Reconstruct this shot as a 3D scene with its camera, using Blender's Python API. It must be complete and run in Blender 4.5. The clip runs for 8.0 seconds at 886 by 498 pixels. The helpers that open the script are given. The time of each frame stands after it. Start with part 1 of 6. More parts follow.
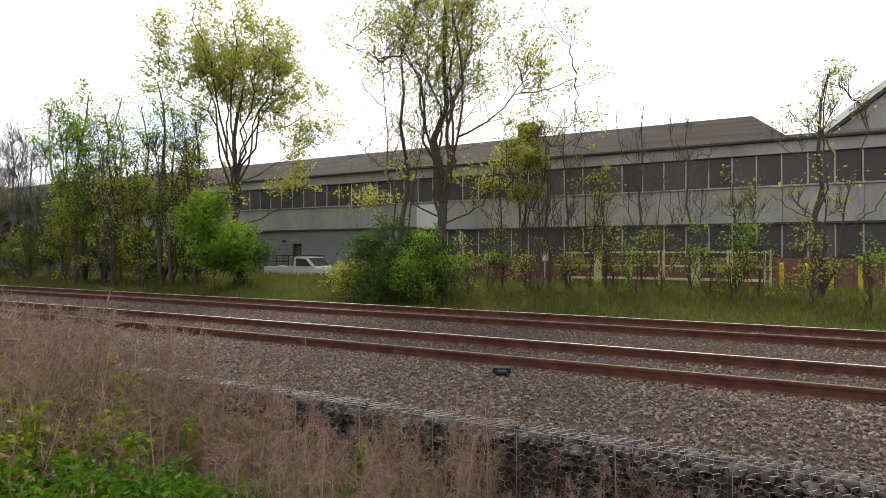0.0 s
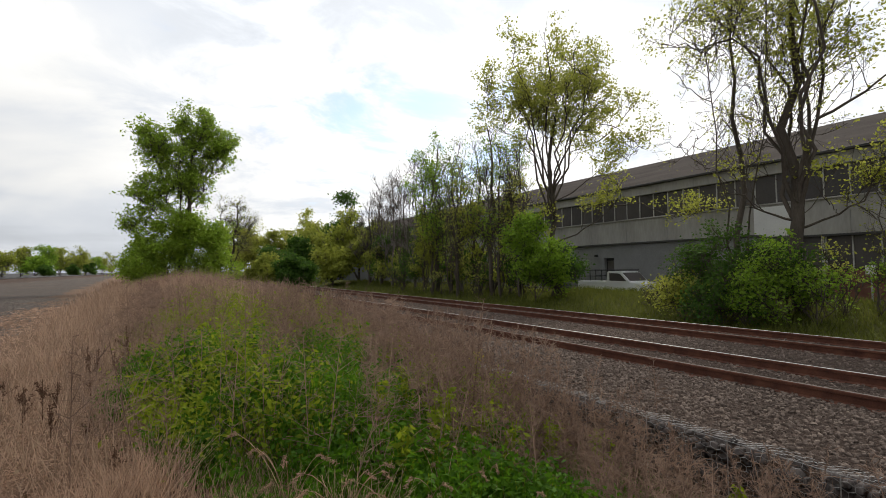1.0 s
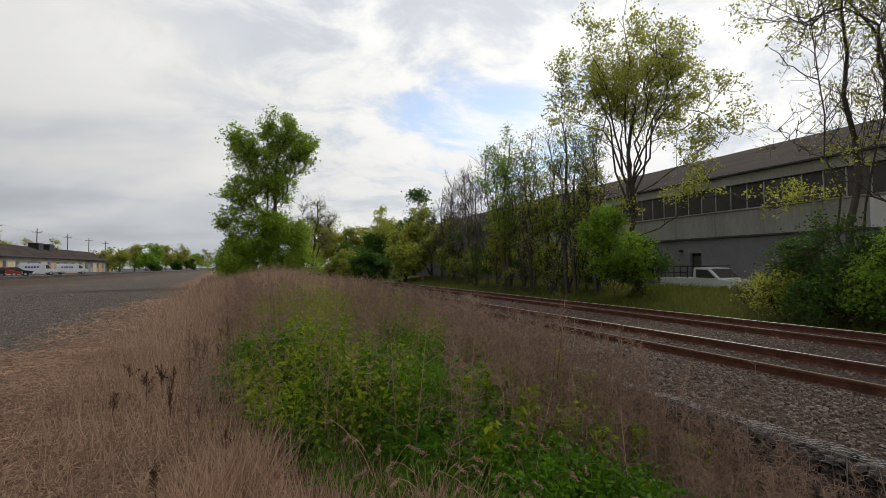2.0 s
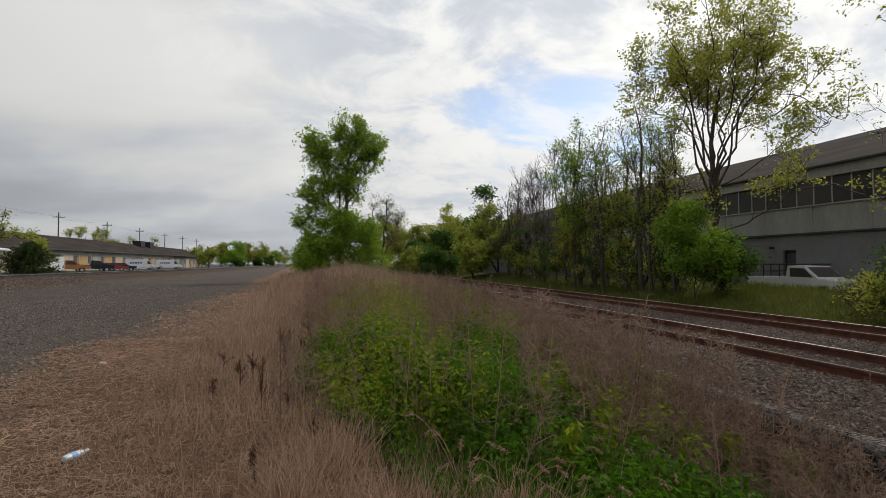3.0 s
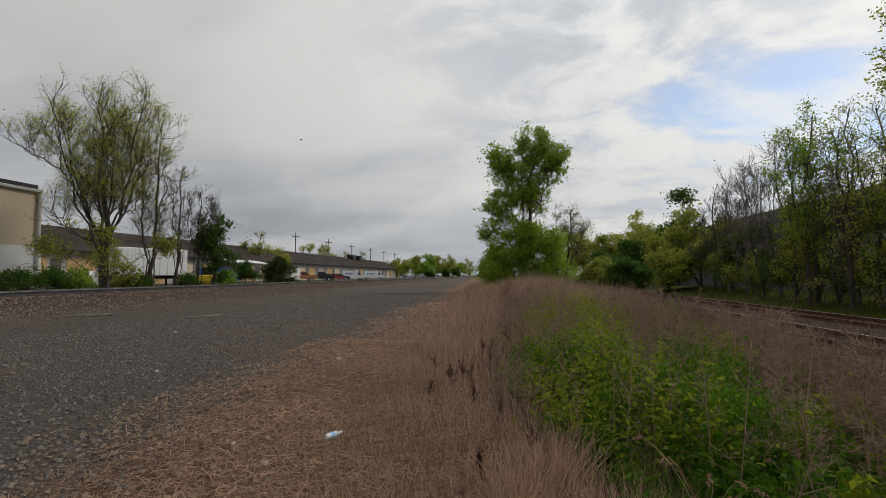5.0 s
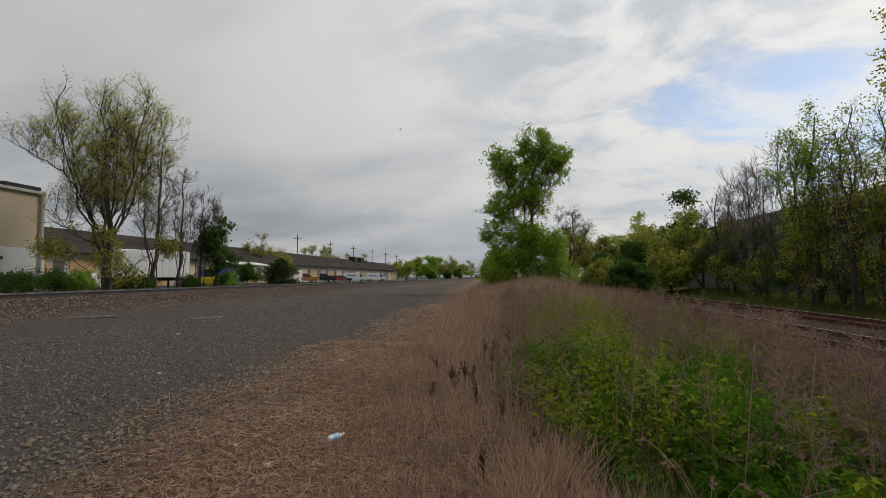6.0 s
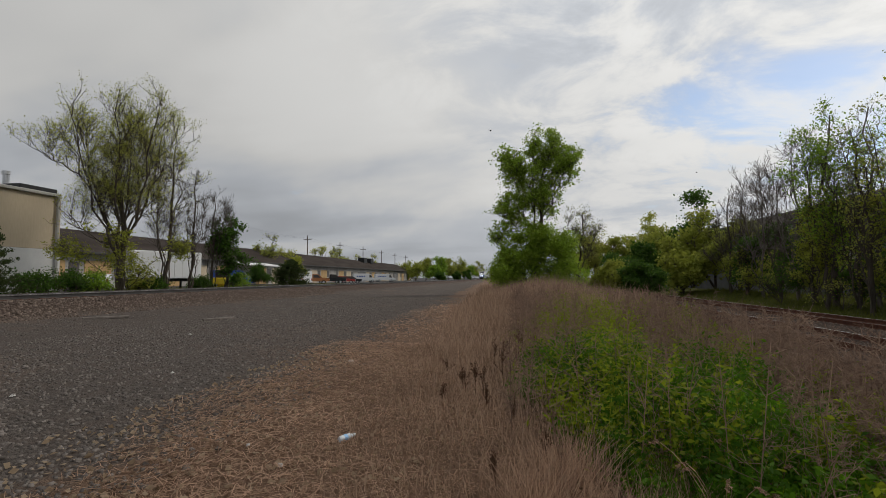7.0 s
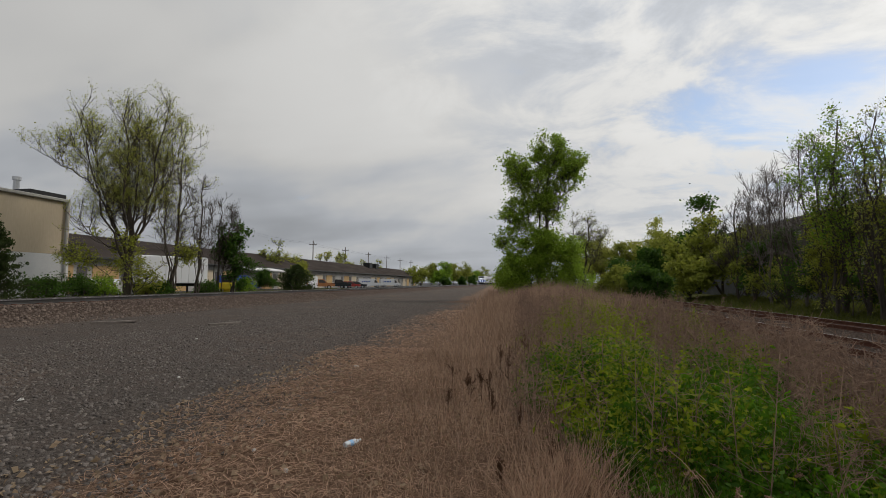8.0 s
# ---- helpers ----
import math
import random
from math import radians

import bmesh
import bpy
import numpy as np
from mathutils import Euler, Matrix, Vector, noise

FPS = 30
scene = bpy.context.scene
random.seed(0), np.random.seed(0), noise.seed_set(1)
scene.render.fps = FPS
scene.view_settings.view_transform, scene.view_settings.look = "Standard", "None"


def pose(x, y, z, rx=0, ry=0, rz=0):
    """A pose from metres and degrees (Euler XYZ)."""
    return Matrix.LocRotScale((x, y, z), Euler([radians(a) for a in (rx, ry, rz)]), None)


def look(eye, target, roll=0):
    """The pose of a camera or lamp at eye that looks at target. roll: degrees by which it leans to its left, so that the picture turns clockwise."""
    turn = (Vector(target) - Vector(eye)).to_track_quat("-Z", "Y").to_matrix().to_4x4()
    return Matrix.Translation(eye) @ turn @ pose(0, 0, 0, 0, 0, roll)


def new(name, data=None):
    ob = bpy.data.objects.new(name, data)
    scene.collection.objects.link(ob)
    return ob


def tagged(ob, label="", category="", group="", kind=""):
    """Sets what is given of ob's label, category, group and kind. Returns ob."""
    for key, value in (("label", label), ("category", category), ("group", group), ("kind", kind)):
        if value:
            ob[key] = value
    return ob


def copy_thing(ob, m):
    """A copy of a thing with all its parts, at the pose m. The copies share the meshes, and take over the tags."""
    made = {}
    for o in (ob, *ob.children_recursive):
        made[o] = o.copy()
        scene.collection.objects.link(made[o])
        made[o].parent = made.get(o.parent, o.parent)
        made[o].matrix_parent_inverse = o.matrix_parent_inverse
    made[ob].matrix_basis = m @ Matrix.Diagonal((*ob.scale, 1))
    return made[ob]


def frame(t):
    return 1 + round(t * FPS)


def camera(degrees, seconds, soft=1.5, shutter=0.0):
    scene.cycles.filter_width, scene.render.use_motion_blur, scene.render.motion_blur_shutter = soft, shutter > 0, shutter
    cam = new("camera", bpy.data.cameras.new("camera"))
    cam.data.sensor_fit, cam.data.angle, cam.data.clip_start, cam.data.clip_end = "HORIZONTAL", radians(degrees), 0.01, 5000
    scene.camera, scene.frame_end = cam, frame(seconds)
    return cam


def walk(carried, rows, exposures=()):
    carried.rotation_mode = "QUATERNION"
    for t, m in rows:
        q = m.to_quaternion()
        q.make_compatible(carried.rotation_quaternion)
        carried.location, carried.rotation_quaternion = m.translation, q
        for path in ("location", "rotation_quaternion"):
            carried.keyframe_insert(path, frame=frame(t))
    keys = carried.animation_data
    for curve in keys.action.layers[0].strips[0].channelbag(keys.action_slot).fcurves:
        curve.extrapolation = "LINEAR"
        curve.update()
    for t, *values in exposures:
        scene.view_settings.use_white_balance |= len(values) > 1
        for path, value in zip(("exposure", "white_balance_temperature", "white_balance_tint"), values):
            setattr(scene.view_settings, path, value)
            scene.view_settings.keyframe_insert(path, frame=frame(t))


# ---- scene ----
cam = camera(86.6, 8.0, soft=0.7)

# the camera is held at arm's length and swings round the holder
SWING = [(0.0, -66.66, 0.54, -0.08), (0.1, -57.67, 1.13, 0.15), (0.2, -50.68, 1.72, 0.25), (0.3, -46.4, 2.05, 0.30),
         (0.5, -39.72, 2.42, 0.32), (1.0, -30.69, 2.47, 0.54), (1.5, -25.93, 2.12, 0.52), (1.7, -24.2, 2.04, 0.50),
         (2.8, -16.38, 1.95, 0.34), (3.0, -14.12, 1.73, 0.28), (3.5, -6.91, 1.60, 0.19), (4.0, 0.36, 1.93, 0.04),
         (4.5, 5.04, 2.59, -0.02), (5.0, 7.65, 3.19, 0.07), (6.5, 8.06, 3.43, 0.17), (7.0, 8.98, 3.51, 0.09),
         (7.5, 9.96, 3.72, -0.02), (8.0, 9.60, 4.15, 0.0)]
ARM, EYE_Z = 0.8, 1.7
walk(cam, [(t, pose(-ARM * math.sin(radians(a)), ARM * math.cos(radians(a)), EYE_Z, 90 + p, r, a)) for t, a, p, r in SWING],
     exposures=[(0.0, 1.25), (0.5, 1.05), (1.0, 0.56), (1.5, 0.3), (3.0, 0.12), (4.0, 0.0), (8.0, -0.11)])

# ---- sky and sun ----
SUN_AZ, SUN_EL = 62.0, 48.0
world = bpy.data.worlds.new("cloudy_sky")
scene.world = world
world.use_nodes = True
wt = world.node_tree
wt.nodes.clear()


def wn(kind, **kw):
    n = wt.nodes.new(kind)
    for k, v in kw.items():
        n.inputs[k].default_value = v
    return n


def wmath(op, a, b=None, c=None):
    n = wt.nodes.new("ShaderNodeMath")
    n.operation = op
    for i, v in enumerate((a, b, c)):
        if v is None:
            continue
        if isinstance(v, (int, float)):
            n.inputs[i].default_value = v
        else:
            wt.links.new(v, n.inputs[i])
    return n.outputs[0]


def wrange(value, lo, hi, to_lo=0.0, to_hi=1.0, smooth=True):
    n = wt.nodes.new("ShaderNodeMapRange")
    n.interpolation_type = "SMOOTHSTEP" if smooth else "LINEAR"
    for k, v in (("From Min", lo), ("From Max", hi), ("To Min", to_lo), ("To Max", to_hi)):
        n.inputs[k].default_value = v
    wt.links.new(value, n.inputs["Value"])
    return n.outputs[0]


def wscale(colour, factor):
    n = wt.nodes.new("ShaderNodeVectorMath")
    n.operation = "SCALE"
    if isinstance(colour, tuple):
        n.inputs[0].default_value = colour
    else:
        wt.links.new(colour, n.inputs[0])
    if isinstance(factor, (int, float)):
        n.inputs["Scale"].default_value = factor
    else:
        wt.links.new(factor, n.inputs["Scale"])
    return n.outputs[0]


def build_sky():
    """A grey deck of cloud that breaks up towards the sun's side, with blue showing through."""
    sky = wt.nodes.new("ShaderNodeTexSky")
    sky.sky_type, sky.sun_disc = "NISHITA", False
    sky.sun_elevation, sky.sun_rotation = radians(SUN_EL), radians(SUN_AZ)
    co = wt.nodes.new("ShaderNodeTexCoord")
    sep = wt.nodes.new("ShaderNodeSeparateXYZ")
    wt.links.new(co.outputs["Generated"], sep.inputs[0])
    dx, dy, dz = sep.outputs
    up = wmath("MAXIMUM", dz, 0.0)

    def deck(offset, sx, sy, shift):
        depth = wmath("ADD", up, offset)
        comb = wt.nodes.new("ShaderNodeCombineXYZ")
        wt.links.new(wmath("MULTIPLY", wmath("DIVIDE", dx, depth), sx), comb.inputs[0])
        wt.links.new(wmath("MULTIPLY", wmath("DIVIDE", dy, depth), sy), comb.inputs[1])
        comb.inputs[2].default_value = shift
        return comb.outputs[0]

    def clouds(vector, scale, detail, rough, twist=0.2):
        n = wn("ShaderNodeTexNoise", Scale=scale, Detail=detail, Roughness=rough, Distortion=twist)
        wt.links.new(vector, n.inputs["Vector"])
        return n.outputs["Fac"]

    soft = clouds(deck(0.30, 0.9, 1.0, 3.7), 0.85, 5.0, 0.5, 0.4)
    puff = clouds(deck(0.26, 1.0, 1.2, 8.3), 2.6, 9.0, 0.6, 0.35)
    band = clouds(deck(0.22, 0.55, 1.3, 1.4), 0.9, 4.0, 0.45)
    azimuth = wmath("ARCTAN2", dx, dy)
    height = wmath("ARCSINE", dz)
    # the deck is broken in a wide stretch of sky below the sun
    a = wmath("POWER", wmath("DIVIDE", wmath("SUBTRACT", azimuth, radians(29)), radians(26)), 2.0)
    b = wmath("POWER", wmath("DIVIDE", wmath("SUBTRACT", height, radians(17)), radians(9.5)), 2.0)
    window = wmath("POWER", 2.718, wmath("MULTIPLY", wmath("ADD", a, b), -1.0))
    thick = wmath("ADD", wmath("MULTIPLY", puff, 0.62), wmath("MULTIPLY", soft, 0.38))
    cover = wrange(wmath("SUBTRACT", wmath("ADD", thick, 0.17), wmath("MULTIPLY", window, 0.27)), 0.37, 0.55, 0.22, 1.0)
    sx, sy, sz = (math.sin(radians(SUN_AZ)) * math.cos(radians(SUN_EL)), math.cos(radians(SUN_AZ)) * math.cos(radians(SUN_EL)), math.sin(radians(SUN_EL)))
    toward = wmath("ADD", wmath("ADD", wmath("MULTIPLY", dx, sx), wmath("MULTIPLY", dy, sy)), wmath("MULTIPLY", dz, sz))
    glow = wrange(toward, 0.0, 1.0, 5.1, 8.6)
    broken = wrange(toward, 0.25, 0.75)
    soft_shade = wmath("MULTIPLY", wrange(soft, 0.35, 0.64, 0.80, 1.08), wrange(band, 0.36, 0.62, 0.84, 1.06))
    puff_shade = wrange(puff, 0.36, 0.62, 0.66, 1.2)
    shade = wmath("ADD", wmath("MULTIPLY", soft_shade, wmath("SUBTRACT", 1.0, wmath("MULTIPLY", broken, 0.6))), wmath("MULTIPLY", puff_shade, wmath("MULTIPLY", broken, 0.6)))
    lum = wmath("MULTIPLY", glow, shade)
    tone = wt.nodes.new("ShaderNodeMix")
    tone.data_type = "RGBA"
    tone.inputs["A"].default_value, tone.inputs["B"].default_value = (0.90, 0.94, 1.0, 1), (0.99, 0.985, 0.965, 1)
    wt.links.new(wrange(shade, 0.85, 1.08), tone.inputs["Factor"])
    mix = wt.nodes.new("ShaderNodeMix")
    mix.data_type = "RGBA"
    wt.links.new(cover, mix.inputs["Factor"])
    wt.links.new(wscale(sky.outputs[0], 1.5), mix.inputs["A"])
    wt.links.new(wscale(tone.outputs["Result"], lum), mix.inputs["B"])
    bg = wn("ShaderNodeBackground", Strength=0.1)
    out = wt.nodes.new("ShaderNodeOutputWorld")
    wt.links.new(mix.outputs["Result"], bg.inputs["Color"])
    wt.links.new(bg.outputs[0], out.inputs["Surface"])


build_sky()
sun = new("sun", bpy.data.lights.new("sun", "SUN"))
sun.data.energy, sun.data.angle, sun.data.color = 1.5, radians(11), (1.0, 0.93, 0.82)
sun.matrix_world = look((30 * math.sin(radians(SUN_AZ)), 30 * math.cos(radians(SUN_AZ)), 30 * math.tan(radians(SUN_EL))), (0, 0, 0))

# ---- materials ----


def material(name, dark, light, scale=4.0, fine=40.0, rough=0.8, bump=0.3, dist=0.02, metal=0.0, fine_amount=0.35, stretch=(1, 1, 1),
             random_hue=0.0, island=False, leaf=False, spec=0.3):
    """Two scales of noise between a dark and a light base colour, with fine relief."""
    m = bpy.data.materials.new(name)
    m.use_nodes = True
    nt = m.node_tree
    b = nt.nodes["Principled BSDF"]
    b.inputs["Roughness"].default_value, b.inputs["Metallic"].default_value = rough, metal
    b.inputs["Specular IOR Level"].default_value = spec
    geo = nt.nodes.new("ShaderNodeNewGeometry")
    mapping = nt.nodes.new("ShaderNodeMapping")
    mapping.inputs["Scale"].default_value = stretch
    co = nt.nodes.new("ShaderNodeTexCoord")
    nt.links.new(co.outputs["Object"], mapping.inputs["Vector"])
    big, small = nt.nodes.new("ShaderNodeTexNoise"), nt.nodes.new("ShaderNodeTexNoise")
    big.inputs["Scale"].default_value, small.inputs["Scale"].default_value = scale, fine
    big.inputs["Detail"].default_value, small.inputs["Detail"].default_value = 4, 3
    for n in (big, small):
        nt.links.new(mapping.outputs[0], n.inputs["Vector"])
    fac = nt.nodes.new("ShaderNodeMix")
    fac.inputs["Factor"].default_value = fine_amount
    nt.links.new(big.outputs["Fac"], fac.inputs["A"])
    nt.links.new(small.outputs["Fac"], fac.inputs["B"])
    rng = nt.nodes.new("ShaderNodeMapRange")
    rng.inputs["From Min"].default_value, rng.inputs["From Max"].default_value = 0.32, 0.68
    nt.links.new(fac.outputs[0], rng.inputs["Value"])
    value = rng.outputs[0]
    if island or random_hue:
        info = nt.nodes.new("ShaderNodeObjectInfo")
        mixr = nt.nodes.new("ShaderNodeMix")
        mixr.inputs["Factor"].default_value = 0.6
        nt.links.new(value, mixr.inputs["A"])
        nt.links.new(geo.outputs["Random Per Island"] if island else info.outputs["Random"], mixr.inputs["B"])
        value = mixr.outputs[0]
    ramp = nt.nodes.new("ShaderNodeMix")
    ramp.data_type = "RGBA"
    ramp.inputs["A"].default_value, ramp.inputs["B"].default_value = (*dark, 1), (*light, 1)
    nt.links.new(value, ramp.inputs["Factor"])
    nt.links.new(ramp.outputs["Result"], b.inputs["Base Color"])
    if bump:
        bp = nt.nodes.new("ShaderNodeBump")
        bp.inputs["Strength"].default_value, bp.inputs["Distance"].default_value = bump, dist
        nt.links.new(fac.outputs[0], bp.inputs["Height"])
        nt.links.new(bp.outputs[0], b.inputs["Normal"])
    if leaf:
        tr = nt.nodes.new("ShaderNodeBsdfTranslucent")
        nt.links.new(ramp.outputs["Result"], tr.inputs["Color"])
        ms = nt.nodes.new("ShaderNodeMixShader")
        ms.inputs[0].default_value = 0.55
        nt.links.new(b.outputs[0], ms.inputs[1])
        nt.links.new(tr.outputs[0], ms.inputs[2])
        nt.links.new(ms.outputs[0], nt.nodes["Material Output"].inputs["Surface"])
    return m


def leafy(name, dark, light):
    return material(name, dark, light, scale=0.6, fine=6, rough=0.65, bump=0, island=True, leaf=True, spec=0.2)


LEAF_OAK = leafy("young_oak_leaves", (0.28, 0.31, 0.045), (0.52, 0.53, 0.11))
LEAF_GREEN = leafy("spring_green_leaves", (0.13, 0.24, 0.02), (0.31, 0.46, 0.05))
LEAF_POPLAR = leafy("poplar_leaves", (0.18, 0.30, 0.022), (0.40, 0.53, 0.07))
LEAF_DARK = leafy("dark_green_leaves", (0.03, 0.08, 0.012), (0.10, 0.18, 0.025))
LEAF_YELLOW = leafy("yellow_green_leaves", (0.22, 0.25, 0.03), (0.42, 0.44, 0.07))
LEAF_FAR = leafy("far_tree_leaves", (0.19, 0.22, 0.03), (0.39, 0.42, 0.075))
LEAF_WEED = leafy("weed_leaves", (0.022, 0.075, 0.003), (0.115, 0.245, 0.013))
LEAF_WEEDY = leafy("yellowish_weed_leaves", (0.10, 0.145, 0.008), (0.29, 0.345, 0.024))
FLOWER = leafy("mustard_flowers", (0.45, 0.38, 0.02), (0.65, 0.55, 0.04))
CONIFER = leafy("conifer_needles", (0.03, 0.05, 0.015), (0.08, 0.11, 0.03))
GRASS = leafy("bank_grass", (0.06, 0.075, 0.012), (0.20, 0.215, 0.045))
STRAW = leafy("dry_grass_blades", (0.115, 0.067, 0.043), (0.56, 0.40, 0.29))
STRAW_PALE = leafy("straw_litter", (0.11, 0.06, 0.039), (0.68, 0.47, 0.335))
DEAD = leafy("dead_brush_twigs", (0.085, 0.052, 0.038), (0.36, 0.25, 0.19))
DEAD_DARK = leafy("dead_dock_stalks", (0.07, 0.035, 0.02), (0.14, 0.08, 0.05))
BARK = material("grey_brown_bark", (0.045, 0.036, 0.028), (0.12, 0.10, 0.08), scale=3, fine=30, rough=0.9, bump=0.6, stretch=(1, 1, 0.3))
BARK_PALE = material("pale_twig_bark", (0.10, 0.085, 0.075), (0.22, 0.19, 0.17), scale=3, fine=30, rough=0.9, bump=0.4, stretch=(1, 1, 0.3))
STONE = material("ballast_stone", (0.045, 0.031, 0.024), (0.215, 0.165, 0.135), scale=9, fine=60, rough=0.9, bump=0.3, island=True)
STONE_GREY = material("road_stone", (0.045, 0.038, 0.034), (0.205, 0.178, 0.16), scale=9, fine=60, rough=0.9, bump=0.3, island=True)
STONE_DARK = material("dark_gabion_stone", (0.022, 0.019, 0.018), (0.12, 0.10, 0.092), scale=9, fine=60, rough=0.9, bump=0.3, island=True)
RUST = material("rusted_rail_steel", (0.06, 0.022, 0.014), (0.15, 0.06, 0.036), scale=5, fine=60, rough=0.85, bump=0.3, dist=0.004)
SHINY = material("worn_rail_head", (0.45, 0.43, 0.41), (0.66, 0.64, 0.62), scale=3, fine=90, rough=0.5, bump=0.05, dist=0.002, metal=0.7, stretch=(1, 0.1, 1))
# same rail head without the sky's sheen: the missing light is in the colour
SHADED_HEAD = material("shaded_rail_head", (0.10, 0.075, 0.062), (0.20, 0.16, 0.14), scale=3, fine=90, rough=0.55, bump=0.05, dist=0.002, metal=0.4, stretch=(1, 0.1, 1))
TIE = material("weathered_tie_wood", (0.04, 0.022, 0.016), (0.14, 0.078, 0.054), scale=5, fine=40, rough=0.92, bump=0.7, random_hue=1, stretch=(0.3, 1, 1))
WIRE = material("galvanised_wire", (0.20, 0.195, 0.19), (0.36, 0.35, 0.34), scale=8, fine=60, rough=0.5, bump=0.1, metal=0.5)
CONCRETE = material("pale_wall_panel", (0.25, 0.24, 0.222), (0.40, 0.385, 0.36), scale=0.6, fine=8, rough=0.85, bump=0.15, stretch=(1, 1, 0.25))
GREY_WALL = material("grey_painted_block", (0.17, 0.17, 0.175), (0.26, 0.26, 0.265), scale=0.7, fine=10, rough=0.85, bump=0.2)
BRICK = material("dull_red_brick", (0.13, 0.055, 0.04), (0.24, 0.12, 0.09), scale=2, fine=30, rough=0.9, bump=0.4)
ROOF = material("dark_shingle_roof", (0.028, 0.022, 0.019), (0.064, 0.053, 0.047), scale=0.5, fine=14, spec=0.05, rough=0.95, bump=0.4, stretch=(1, 0.4, 1))
# pane colour lifted to a brownish grey that stands in for reflections
GLASS = material("reflection_toned_glass", (0.035, 0.031, 0.03), (0.11, 0.098, 0.094), scale=0.7, fine=9, rough=0.35, bump=0.05, spec=0.3, random_hue=1)
MULLION = material("pale_mullion_paint", (0.33, 0.32, 0.30), (0.48, 0.47, 0.44), scale=3, fine=20, rough=0.6, bump=0.1)
TRIM_DARK = material("dark_gutter_metal", (0.035, 0.033, 0.032), (0.07, 0.067, 0.065), scale=2, fine=20, rough=0.6, bump=0.1)
TAN = material("tan_siding", (0.47, 0.39, 0.28), (0.58, 0.49, 0.36), scale=0.5, fine=10, rough=0.8, bump=0.12, stretch=(1, 1, 0.2))
WHITE_WALL = material("white_block_wall", (0.60, 0.60, 0.60), (0.74, 0.74, 0.73), scale=0.6, fine=12, rough=0.8, bump=0.15)
OCHRE = material("ochre_wood_panel", (0.36, 0.23, 0.10), (0.52, 0.36, 0.18), scale=1.5, fine=14, rough=0.8, bump=0.2)
PAINT_WHITE = material("white_car_paint", (0.70, 0.71, 0.72), (0.78, 0.79, 0.80), scale=1, fine=10, rough=0.25, bump=0.0, spec=0.5)
PAINT_BLUE = material("blue_paint", (0.03, 0.07, 0.30), (0.05, 0.11, 0.40), scale=1, fine=10, rough=0.35, bump=0.0)
PAINT_RED = material("red_car_paint", (0.35, 0.04, 0.035), (0.45, 0.07, 0.06), scale=1, fine=10, rough=0.3, bump=0.0)
PAINT_DARK = material("dark_car_paint", (0.015, 0.02, 0.022), (0.03, 0.035, 0.04), scale=1, fine=10, rough=0.3, bump=0.0)
PAINT_ORANGE = material("faded_orange_paint", (0.40, 0.16, 0.06), (0.50, 0.22, 0.09), scale=1, fine=10, rough=0.5, bump=0.0)
YELLOW = material("safety_yellow_paint", (0.55, 0.40, 0.02), (0.70, 0.52, 0.04), scale=3, fine=20, rough=0.5, bump=0.1)
RACK = material("pale_yellow_rack_paint", (0.50, 0.46, 0.22), (0.68, 0.64, 0.38), scale=3, fine=20, rough=0.6, bump=0.1)
RUBBER = material("tyre_rubber", (0.015, 0.015, 0.015), (0.03, 0.03, 0.03), scale=4, fine=40, rough=0.85, bump=0.1)
STEEL = material("brushed_steel", (0.40, 0.41, 0.43), (0.58, 0.59, 0.61), scale=2, fine=30, rough=0.4, bump=0.05, metal=0.6)
POLE_WOOD = material("pole_wood", (0.10, 0.075, 0.055), (0.18, 0.14, 0.11), scale=3, fine=30, rough=0.9, bump=0.4, stretch=(1, 1, 0.2))
BLACK = material("black_metal", (0.012, 0.012, 0.013), (0.03, 0.03, 0.03), scale=3, fine=20, rough=0.5, bump=0.05)
PLASTIC = material("clear_bottle_plastic", (0.40, 0.43, 0.46), (0.58, 0.61, 0.64), scale=6, fine=40, rough=0.15, bump=0.05, spec=0.5)
PAPER = material("pale_paper_scrap", (0.40, 0.39, 0.37), (0.58, 0.57, 0.54), scale=8, fine=60, rough=0.85, bump=0.3)
BIRD = material("dark_feathers", (0.02, 0.02, 0.022), (0.05, 0.05, 0.055), scale=20, fine=90, rough=0.8, bump=0.1)


def glowing(name, colour, strength):
    m = bpy.data.materials.new(name)
    m.use_nodes = True
    b = m.node_tree.nodes["Principled BSDF"]
    b.inputs["Base Color"].default_value = (*colour, 1)
    b.inputs["Emission Color"].default_value, b.inputs["Emission Strength"].default_value = (*colour, 1), strength
    return m


HEADLIGHT = glowing("lit_headlight", (0.95, 0.95, 1.0), 8.0)


